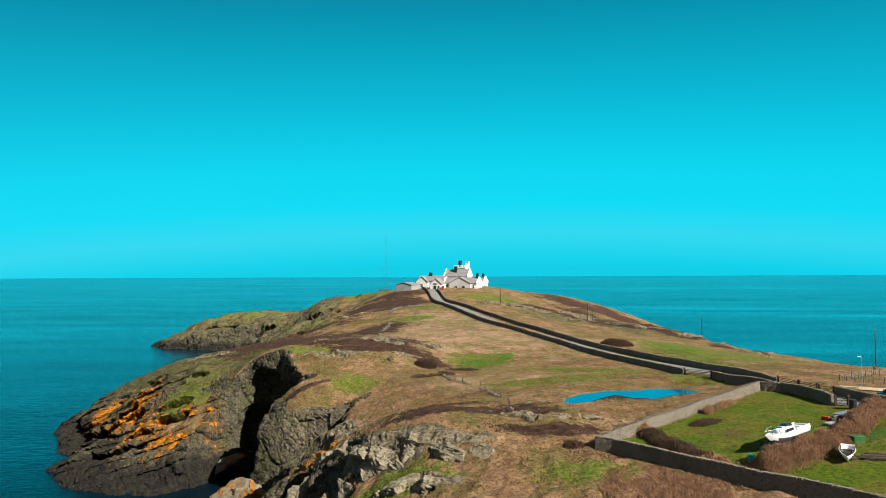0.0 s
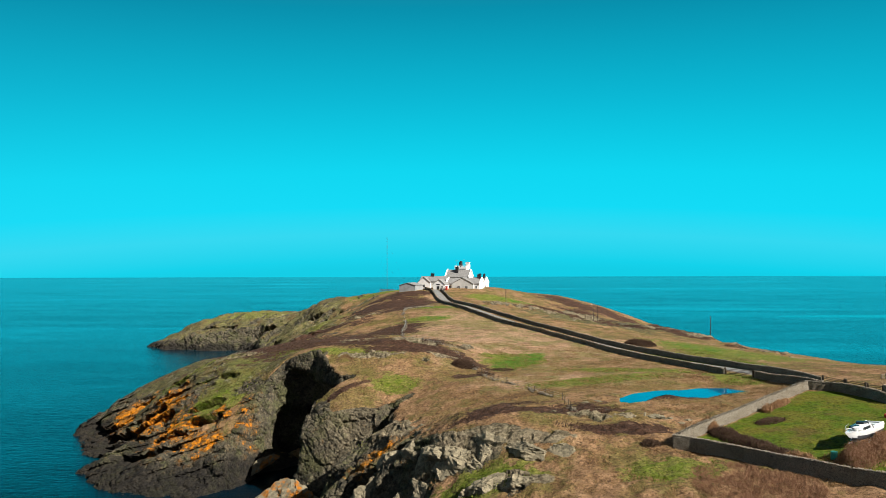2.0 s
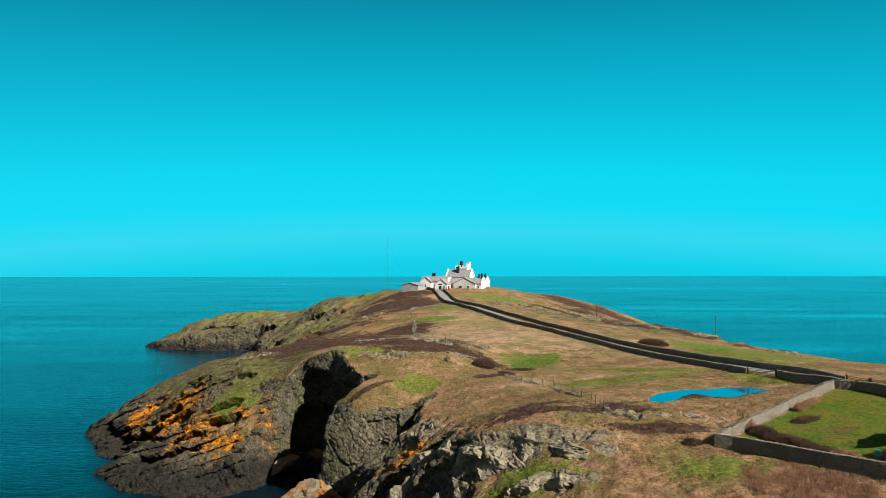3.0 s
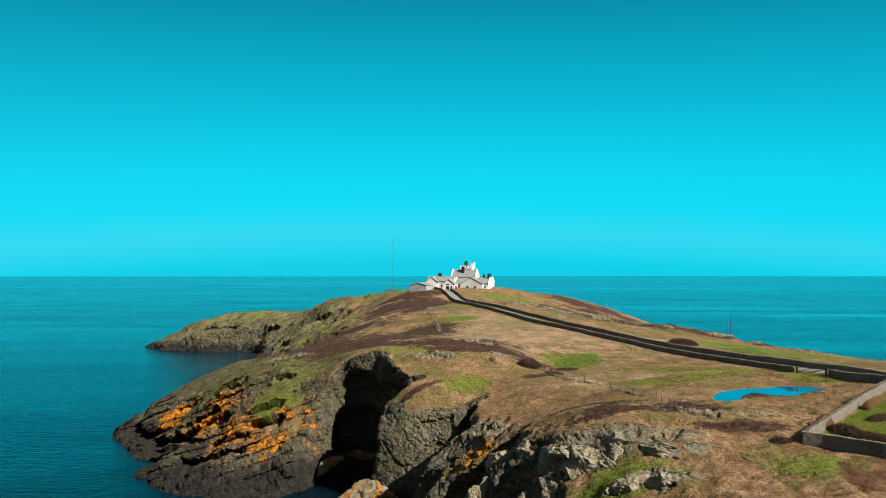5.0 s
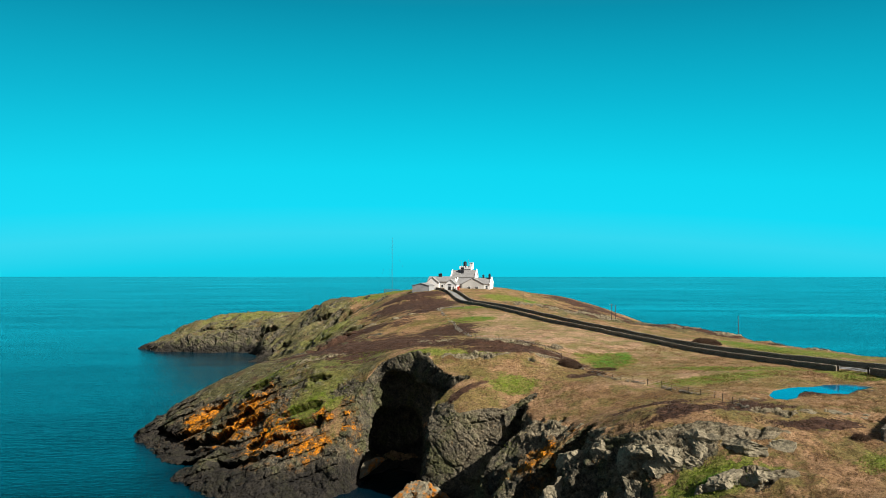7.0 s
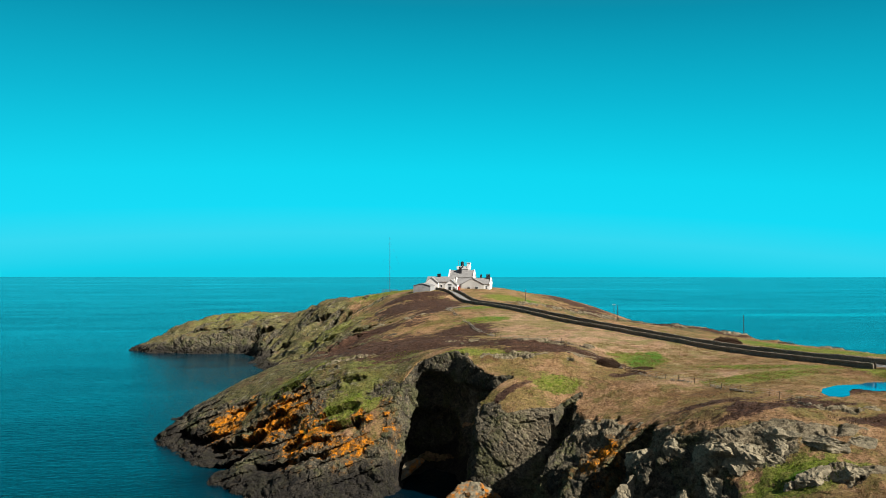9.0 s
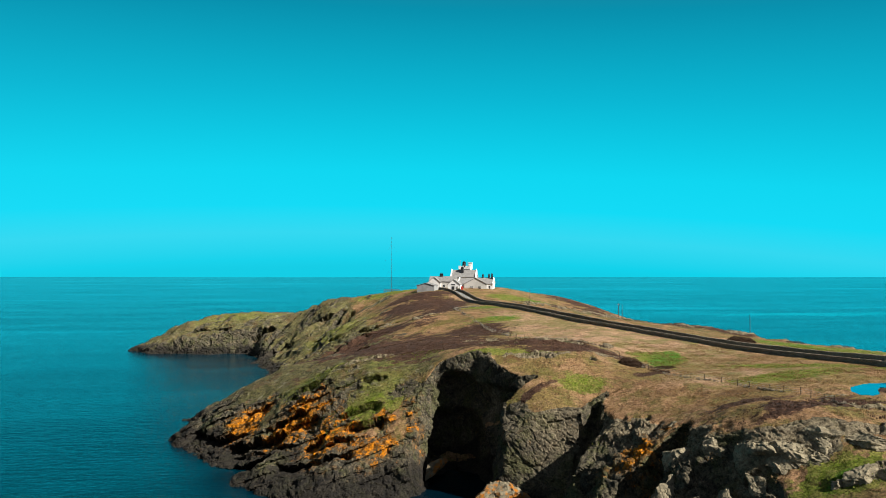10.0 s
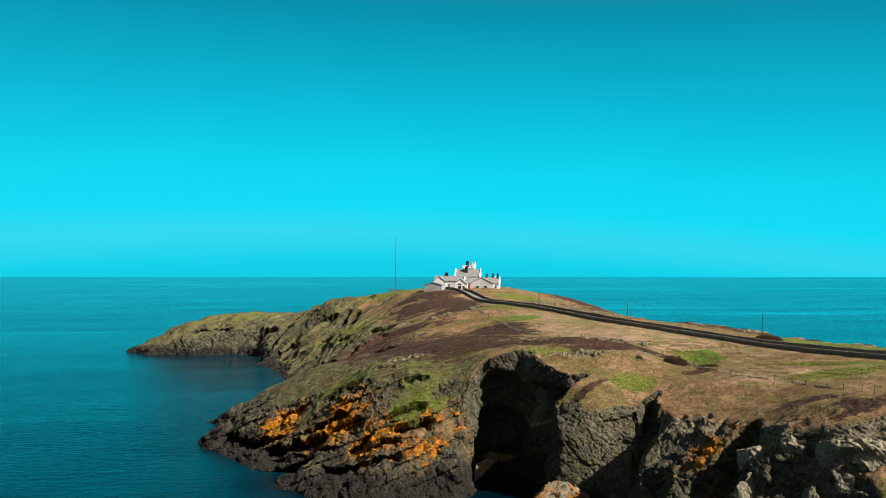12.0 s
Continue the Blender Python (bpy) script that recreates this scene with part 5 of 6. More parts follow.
field_gate((25.5, 138.3), (29.4, 134.4), "weathered wooden field gate in the road wall")
field_gate((37.8, 125.3), (39.1, 120.7), "wide weathered wooden gate into the seaward pasture")
field_gate((39.2, 120.4), (40.3, 116.6), "second leaf of a wide wooden pasture gate")
field_gate((40.4, 116.2), (41.6, 113.9), "pale narrow wicket gate beside the pasture gates", 1.15, 4)
field_gate((37.7, 105.7), (39.3, 105.2), "small pale wooden wicket into the garden", 1.3, 6)


def post_fence(points, spacing, height, label, wires=3, name="wire_fence"):
    ln = [math.hypot(b[0] - a[0], b[1] - a[1]) for a, b in zip(points, points[1:])]
    t = thing(name, Matrix.Translation((points[0][0], points[0][1], ground_at(*points[0]))), label, "fence", "fences")
    o = t.matrix_world.translation
    tops = []
    for (a, b), L in zip(zip(points, points[1:]), ln):
        n = max(1, round(L / spacing))
        for k in range(n):
            f = (k + rng.uniform(-0.12, 0.12)) / n
            x, y = a[0] + (b[0] - a[0]) * f, a[1] + (b[1] - a[1]) * f
            z = ground_at(x, y)
            h = height * rng.uniform(0.85, 1.12)
            lean = (rng.uniform(-0.1, 0.1), rng.uniform(-0.1, 0.1))
            bm = bmesh.new()
            add_rod(bm, (x - o.x, y - o.y, z - o.z - 0.4), (x - o.x + lean[0], y - o.y + lean[1], z - o.z + h), 0.075, 0.06, 7)
            part("post", bm, M_TIMBER, t)
            tops.append((x - o.x, y - o.y, z - o.z))
    for w in range(wires):
        bm = bmesh.new()
        h = height * (0.35 + 0.55 * w / max(1, wires - 1))
        for p, q in zip(tops, tops[1:]):
            add_rod(bm, (p[0], p[1], p[2] + h), (q[0], q[1], q[2] + h), 0.012, seg=4)
        part("wire", bm, M_STEEL, t)


BOUNDARY = [(-50.4, 285), (-49.5, 262), (-46.7, 242), (-46, 217), (-43, 192), (-35.5, 178.6), (-30, 168), (-24.5, 157.5), (-19.3, 142), (-14, 133.4), (-9.3, 120), (-9.1, 108)]
post_fence(BOUNDARY[7:], 3.3, 1.25, "old leaning post and wire fence across the pasture")
post_fence(BOUNDARY[:8], 7.0, 1.2, "sparse old fence posts beside a ruined wall")
post_fence([(48.5, 126.2), (51, 123.4), (53.6, 121.6), (58, 119.5)], 1.4, 1.15, "post and netting fence by the parking place", 4)
post_fence([(48.5, 126.2), (55, 130.5), (62, 134)], 1.8, 1.15, "post and netting fence across the cliff-top pasture", 4)


def rubble(points, n, spread, size, label, skip=0.0):
    """A tumbled wall: loose stones along a line."""
    cum = [0.0]
    for a, b in zip(points, points[1:]):
        cum.append(cum[-1] + math.hypot(b[0] - a[0], b[1] - a[1]))
    bm = bmesh.new()
    for _ in range(n):
        s = rng.uniform(0, cum[-1])
        if math.sin(s * 0.35) + math.sin(s * 0.13 + 1) < skip:
            continue
        k = max(j for j in range(len(points) - 1) if cum[j] <= s)
        f = (s - cum[k]) / (cum[k + 1] - cum[k])
        x = points[k][0] + (points[k + 1][0] - points[k][0]) * f + rng.gauss(0, spread)
        y = points[k][1] + (points[k + 1][1] - points[k][1]) * f + rng.gauss(0, spread)
        r = size * rng.uniform(0.5, 1.5)
        m = pose(x, y, ground_at(x, y) + r * 0.25 + rng.uniform(0, 0.25), rng.uniform(-30, 30), rng.uniform(-30, 30), rng.uniform(0, 360))
        add_box(bm, -r * 0.7, r * 0.7, -r * 0.5, r * 0.5, -r * 0.4, r * 0.4, m)
    ob = part("rubble", bm, M_WALL)
    return tagged(ob, label, "stones", kind="stuff")


rubble(BOUNDARY, 520, 0.3, 0.27, "tumbled stones of a ruined boundary wall", -0.4)
rubble([(-50.4, 285), (-44, 287), (-37, 288)], 60, 0.5, 0.45, "line of pale loose stones on the hillside")

# ---------------------------------------------------------------- hedges, bushes, tufts
def twigs(cloud, n_each, length, width, up):
    """Thin bent blades that spring from points: (verts, faces)."""
    verts, faces = [], []
    for x, y, z in cloud:
        for _ in range(n_each):
            a = rng.uniform(0, 2 * math.pi)
            tilt = min(1.5, abs(rng.gauss(0, 0.5)) * (1 - up) + 0.1)
            ln = length * rng.uniform(0.5, 1.2)
            dx, dy, dz = math.cos(a) * math.sin(tilt) * ln, math.sin(a) * math.sin(tilt) * ln, math.cos(tilt) * ln
            b = a + rng.uniform(0.8, 2.3)
            wx, wy = math.cos(b) * width / 2, math.sin(b) * width / 2
            k = len(verts)
            verts += [(x - wx, y - wy, z), (x + wx, y + wy, z), (x + dx * 0.55 + wx * 0.7, y + dy * 0.55 + wy * 0.7, z + dz * 0.62), (x + dx, y + dy, z + dz)]
            faces += [(k, k + 1, k + 2), (k, k + 2, k + 3)]
    return verts, faces


def bush(x, y, rx, ry, h, n, mat, label, name="bush", category="bush", group="bushes", turn=0.0, length=0.42, width=0.04):
    """A domed thicket of bare twigs with an uneven outline."""
    c, s = math.cos(radians(turn)), math.sin(radians(turn))
    cloud = []
    while len(cloud) < n:
        u, v = rng.uniform(-1, 1), rng.uniform(-1, 1)
        r = math.hypot(u, v)
        if r > 1:
            continue
        lump = 0.75 + 0.35 * noise.noise((u * 2.3 + x, v * 2.3 + y, 0.0))
        px, py = x + u * rx * c - v * ry * s, y + u * rx * s + v * ry * c
        top = h * lump * math.sqrt(max(0.02, 1 - r ** 2.2))
        cloud.append((px, py, ground_at(px, py) + rng.uniform(0.0, 1) ** 0.6 * max(0, top - length * 0.5) - 0.05))
    verts, faces = twigs(cloud, 3, length, width, -1.3)
    ob = soup(name, verts, faces, mat)
    return tagged(ob, label, category, group)


def hedge(points, half, h, n, mat, label, name="hedge", length=0.42, width=0.04):
    cum = [0.0]
    for a, b in zip(points, points[1:]):
        cum.append(cum[-1] + math.hypot(b[0] - a[0], b[1] - a[1]))
    cloud = []
    while len(cloud) < n:
        s = rng.uniform(0, cum[-1])
        k = max(j for j in range(len(points) - 1) if cum[j] <= s)
        f = (s - cum[k]) / (cum[k + 1] - cum[k])
        dx, dy = (points[k + 1][0] - points[k][0]) / (cum[k + 1] - cum[k]), (points[k + 1][1] - points[k][1]) / (cum[k + 1] - cum[k])
        v = rng.uniform(-1, 1)
        lump = 0.8 + 0.35 * noise.noise((s * 0.5, v * 1.2, half))
        end = min(1, (s + 0.3) / 1.2, (cum[-1] - s + 0.3) / 1.2)
        px = points[k][0] + (points[k + 1][0] - points[k][0]) * f - dy * v * half * lump * 1.15
        py = points[k][1] + (points[k + 1][1] - points[k][1]) * f + dx * v * half * lump * 1.15
        top = h * lump * math.sqrt(max(0.03, 1 - v * v)) * end
        cloud.append((px, py, ground_at(px, py) + rng.uniform(0, 1) ** 0.6 * max(0, top - length * 0.5) - 0.05))
    verts, faces = twigs(cloud, 3, length, width, -1.3)
    return tagged(soup(name, verts, faces, mat), label, "hedge", "hedges")


hedge([(17.0, 80.6), (21, 82.4), (25.6, 85.4), (30, 88.6), (34, 93), (38.5, 99.0), (42.5, 102.5)], 1.9, 2.5, 36000, M_TWIG, "thick bare brown garden hedge in winter", length=0.34, width=0.028)
hedge([(8.6, 97.5), (9.8, 92.5), (11.4, 87.5), (12.6, 84.4)], 1.7, 1.25, 7000, M_TWIG_DARK, "low dark leafless shrubs inside the garden wall", "low_hedge")
bush(12.9, 82.6, 2.0, 1.4, 2.1, 3000, M_TWIG_RED, "rust-brown garden shrub with dead leaves", turn=-40)
bush(8.0, 98.4, 1.7, 1.2, 2.1, 2400, M_TWIG_RED, "reddish leafless shrub against the garden wall", turn=40)
bush(17.6, 100.6, 2.6, 1.2, 0.9, 1000, M_TWIG_DARK, "low dark shrub on the lawn", turn=20)
bush(23.5, 110.6, 3.4, 0.8, 1.2, 1400, M_TWIG_RED, "dead brown growth along the sunlit garden wall", turn=43)
bush(20.0, 107.2, 1.0, 0.8, 1.6, 700, M_TWIG_RED, "brown shrub against the sunlit garden wall", turn=43)
bush(-26.1, 157.2, 2.9, 2.0, 2.3, 4200, M_TWIG_DARK, "dark rounded thorn bush on the pasture")
bush(23.2, 195, 4.6, 2.6, 2.6, 6500, M_TWIG_DARK, "broad dark domed thicket beside the road wall")
bush(-1.6, 92.2, 1.3, 1.0, 1.1, 800, M_TWIG_DARK, "small dark bramble bush by the wall corner")
bush(62, 226, 4.0, 2.2, 1.6, 900, M_TWIG_DARK, "dark gorse clump on the cliff top")
bush(66, 206, 3.0, 1.6, 1.5, 700, M_TWIG_DARK, "dark gorse clump on the cliff top")
bush(-17.5, 158.0, 3.0, 0.9, 0.8, 700, M_TWIG_DARK, "low dark heather hummock by the fence", turn=15)
bush(-21.5, 152, 2.2, 0.8, 0.7, 500, M_TWIG_DARK, "low dark heather hummock by the fence", turn=-30)
bush(48, 300, 6, 2.5, 1.3, 900, M_TWIG_DARK, "dark low gorse on the far slope")
bush(14, 335, 5, 2.2, 1.4, 800, M_TWIG_DARK, "dark low gorse below the cottages")


def carpet(name, n, area, keep, n_each, length, width, mat, label, up=0.3):
    """Tufts spread over an area (x0, x1, y0, y1), where keep(x, y) holds."""
    xs = np.array([rng.uniform(area[0], area[1]) for _ in range(n)])
    ys = np.array([area[2] + (area[3] - area[2]) * rng.random() ** 1.3 for _ in range(n)])
    mask = keep(xs, ys)
    xs, ys = xs[mask], ys[mask]
    cloud = [(x, y, ground_at(x, y) - 0.05) for x, y in zip(xs, ys)]
    verts, faces = twigs(cloud, n_each, length, width, up)
    return tagged(soup(name, verts, faces, mat), label, "grass", kind="stuff")


def away(x, y):
    road, = to_line(x, y, ROAD)
    return (inside_coast(x, y) > 4) & (road > 3.2) & (in_ring(x, y, GARDEN) < -0.8) & (in_ring(x, y, POND) < -0.8)


def dry_turf(x, y):
    gone = bell(x, y, -24, 89, 7, 4) + 0.6 * bell(x, y, 0, 84, 6, 4)
    for cx, cy, rx, ry, turn in HEATHER:
        gone = np.maximum(gone, 0.8 * bell(x, y, cx, cy, rx, ry, turn))
    for cx, cy, rx, ry, turn, rise in OUTCROPS:
        gone = np.maximum(gone, 1.5 * bell(x, y, cx, cy, rx, ry, turn))
    return away(x, y) & (inside_coast(x, y) > 12) & (fbm(x, y, 0 * x + 3, 2.2, 3) + 0.15 > gone * 2) & (ground(x, y) > 15)


def wet_turf(x, y):
    near = np.zeros(x.shape)
    for cx, cy, rx, ry, turn in GREEN:
        near = np.maximum(near, bell(x, y, cx, cy, rx, ry, turn))
    return away(x, y) & (near > 0.45) & (ground(x, y) > 8)


def moor(x, y):
    near = np.zeros(x.shape)
    for cx, cy, rx, ry, turn in HEATHER:
        near = np.maximum(near, bell(x, y, cx, cy, rx, ry, turn))
    return away(x, y) & (near + 0.55 * fbm(x, y, 0 * x + 8, 6, 4) > 0.62) & (ground(x, y) > 8)


carpet("dry_grass", 95000, (-58, 34, 76, 190), dry_turf, 4, 0.24, 0.09, M_BLADE, "tussocks of dry straw-coloured grass", -0.9)
carpet("green_grass", 60000, (-110, 40, 76, 190), wet_turf, 4, 0.26, 0.09, M_BLADE_GREEN, "short tufts of green grass", -0.6)
carpet("heather", 50000, (-110, 10, 84, 250), moor, 5, 0.36, 0.09, M_TWIG_DARK, "dark springy heather and dead bracken", -0.6)
carpet("bramble_patch", 13000, (-1, 14, 68, 88), lambda x, y: (in_ring(x, y, GARDEN) < -1.2) & (bell(x, y, 6, 78.5, 7, 5.5, -45) > 0.33), 9, 0.42, 0.03, M_TWIG, "brown leafless bramble scrub outside the garden", -1.0)


carpet("hedge_foot_grass", 9000, (14, 42, 76, 103), lambda x, y: (to_line(x, y, [(17.0, 79.4), (21.6, 81.0), (26.4, 84.0), (31, 87.4)])[0] < 1.0) | (to_line(x, y, [(15.5, 81.5), (17.5, 83.5)])[0] < 1.2), 5, 0.5, 0.05, M_BLADE, "pale dead grass along the foot of the hedge", -0.4)


# ---------------------------------------------------------------- loose rocks
def rock_mesh(rx, ry, rz, seed, cuts=16):
    """A jointed block of rock: planes struck off, stepped beds, open cracks."""
    r = random.Random(seed)
    bm = bmesh.new()
    bmesh.ops.create_cube(bm, size=2.0)
    bmesh.ops.subdivide_edges(bm, edges=list(bm.edges), cuts=12, use_grid_fill=True)
    for v in bm.verts:
        v.co = v.co.lerp(v.co.normalized() * 1.2, 0.22)
    for _ in range(cuts):
        n = Vector((r.uniform(-1, 1), r.uniform(-1, 1), r.uniform(-0.3, 1.3))).normalized()
        d = r.uniform(0.5, 0.92)
        for v in bm.verts:
            k = v.co.dot(n) - d
            if k > 0:
                v.co -= n * k
    lie = Vector((r.uniform(-0.3, 0.3), r.uniform(-0.5, 0.1), 1)).normalized()
    for v in bm.verts:
        q = Vector((v.co.x * rx, v.co.y * ry, v.co.z * rz))
        out = v.co.normalized()
        b = q.dot(lie) / (0.34 * min(rx, ry, rz) + 0.25)
        w = 0.16 * min(rx, ry, rz) * noise.noise(q * 0.5 + Vector((seed, 0, 0))) + 0.2 * noise.noise(q * 1.5 + Vector((0, seed, 0))) + 0.12 * noise.noise(q * 3.7)
        w += (0.30 * min(rx, ry, rz)) * (noise.cell(Vector((math.floor(b) * 1.37, seed, 0.5))) - 0.5) * 0.5
        crack = noise.voronoi(q * 0.7 + Vector((0, 0, seed)))[0]
        w -= 0.25 * max(0.0, 1 - (crack[1] - crack[0]) * 7)
        v.co = q + out * w
    return bm


def boulder(x, y, z, rx, ry, rz, turn, label, mat, seed, tilt=(0, 0), group="boulders"):
    ob = part("boulder", rock_mesh(rx, ry, rz, seed), mat)
    ob.matrix_world = pose(x, y, z, tilt[0], tilt[1], turn)
    return tagged(ob, label, "rock", group)


boulder(-60.5, 136.2, 2.4, 7.0, 3.0, 4.4, -10, "big orange-lichened block at the foot of the stack", M_ROCK_ORANGE, 3)
boulder(-72.2, 157.0, 3.4, 3.8, 1.5, 1.2, 30, "brown tilted slab in the mouth of the cave", M_ROCK_ORANGE, 5, (0, -26))
boulder(-67.5, 133.0, 0.0, 2.4, 2.0, 2.6, 20, "orange-stained rock in the inlet", M_ROCK_ORANGE, 8)
boulder(-80.5, 153.6, 0.6, 5.0, 2.0, 1.6, -5, "low pale jointed slabs at the tide line", M_ROCK, 9)
boulder(-88.5, 151.6, 0.8, 3.4, 1.8, 1.6, -12, "low pale jointed slabs at the tide line", M_ROCK, 10)
boulder(-52.0, 113.4, 4.4, 3.2, 2.4, 6.4, 20, "bird-stained pinnacle of brown rock in the cleft", M_ROCK_ORANGE, 21)
boulder(-33.6, 119.8, 19.7, 1.6, 1.2, 1.2, 15, "orange-lichened boulder on the cliff rim", M_ROCK_ORANGE, 11)
boulder(-46.2, 128.6, 9.6, 3.6, 3.0, 6.4, 25, "pointed buttress of grey rock with a grassy tip", M_ROCK, 12)
boulder(-44.6, 120.8, 8.4, 3.4, 3.0, 6.6, -15, "grey buttress of rock streaked with orange lichen", M_ROCK_ORANGE, 14)
boulder(-48.6, 124.8, 5.5, 3.0, 2.6, 6.0, 10, "brown fluted rock at the cleft", M_ROCK, 16)
boulder(-40.2, 106.6, 11.6, 3.2, 2.4, 5.0, 30, "pale fluted rock on the cliff edge", M_ROCK, 15)
boulder(-40.5, 103.0, 9.0, 2.4, 2.2, 5.0, 10, "dark broken rock below the cliff edge", M_ROCK, 17)
boulder(-36.0, 99.0, 12.5, 2.2, 2.0, 4.0, -20, "pale broken rock below the outcrop", M_ROCK, 18)
boulder(-34.5, 93.5, 12.5, 2.6, 2.2, 4.0, -30, "mossy broken rock below the outcrop", M_ROCK, 19)
k_seed = 30
for bx, by, br, bh in ((-30.2, 99.4, 2.4, 2.4), (-26.6, 97.2, 3.0, 2.7), (-22.6, 95.6, 2.8, 2.4), (-18.6, 93.6, 2.4, 1.8), (-14.2, 92.6, 2.0, 1.1), (-33.6, 105.0, 2.4, 2.6),
                       (-29.0, 96.0, 1.6, 2.2), (-24.9, 94.2, 1.5, 1.8), (-36.6, 109.4, 2.2, 3.0), (-32.0, 96.6, 1.5, 2.0),
                       (-22.6, 87.2, 1.8, 1.5), (-19.0, 85.2, 2.0, 1.5), (-16.0, 83.6, 1.4, 1.1), (-25.4, 88.6, 1.2, 1.1)):
    boulder(bx, by, ground_at(bx, by) - bh * 0.52, br * 1.6, br * 1.15, bh, rng.uniform(-45, -5), "craggy grey rock breaking out of the turf", M_ROCK_PALE, k_seed, (rng.uniform(-6, 14), rng.uniform(-10, 10)), "rocks of the outcrop")
    k_seed += 1
for bx, by, br, bh in ((-3.4, 104.6, 0.9, 0.5), (-1.2, 104.9, 1.0, 0.45), (0.4, 103.4, 0.55, 0.8), (2.6, 104.4, 1.5, 0.4), (3.8, 103.0, 0.9, 0.45), (5.2, 101.4, 0.8, 0.3), (-5.2, 105.4, 0.8, 0.4),
                       (-2.0, 103.0, 0.7, 0.35), (6.8, 102.9, 0.9, 0.35), (-7.6, 103.8, 0.9, 0.5), (-6.2, 116.6, 1.2, 0.4), (-3.9, 117.0, 0.9, 0.4)):
    boulder(bx, by, ground_at(bx, by), br * 1.1, br * 0.75, bh * 0.8, rng.uniform(-40, 40), "pale flat boulder in the heather by the pond", M_ROCK_PALE, k_seed, (rng.uniform(-10, 10), rng.uniform(-10, 10)), "boulders by the pond")
    k_seed += 1


# ---------------------------------------------------------------- boats and clutter in the garden
def hull_mesh(length, beam, depth, keel, steps_along=18, ring=9, transom=0.82, flare=1.0):
    """Half-sections lofted from bow to stern; x runs aft."""
    bm = bmesh.new()
    rows = []
    for i in range(steps_along + 1):
        u = i / steps_along
        w = beam / 2 * (math.sin(min(1, u * 1.55) * math.pi / 2) ** 0.75) * (1 - (1 - transom) * max(0, u - 0.6) / 0.4)
        w = max(w, 0.02)
        sheer = depth * (1 + 0.22 * (1 - u) ** 2)
        rise = keel * (1 - min(1, u * 2.4)) ** 2
        row = []
        for j in range(ring + 1):
            v = j / ring
            a = (v - 0.5) * math.pi
            yy = math.sin(a)
            zz = 1 - math.cos(a) ** 0.75
            row.append(bm.verts.new((u * length + (0.12 * length * (zz) * -1 * (1 - u) ** 3), w * yy * (0.75 + 0.25 * zz * flare), rise * (1 - zz) + zz * sheer)))
        rows.append(row)
    for a, b in zip(rows, rows[1:]):
        for j in range(ring):
            bm.faces.new((a[j], a[j + 1], b[j + 1], b[j]))
    bm.faces.new(rows[-1])
    return bm, rows


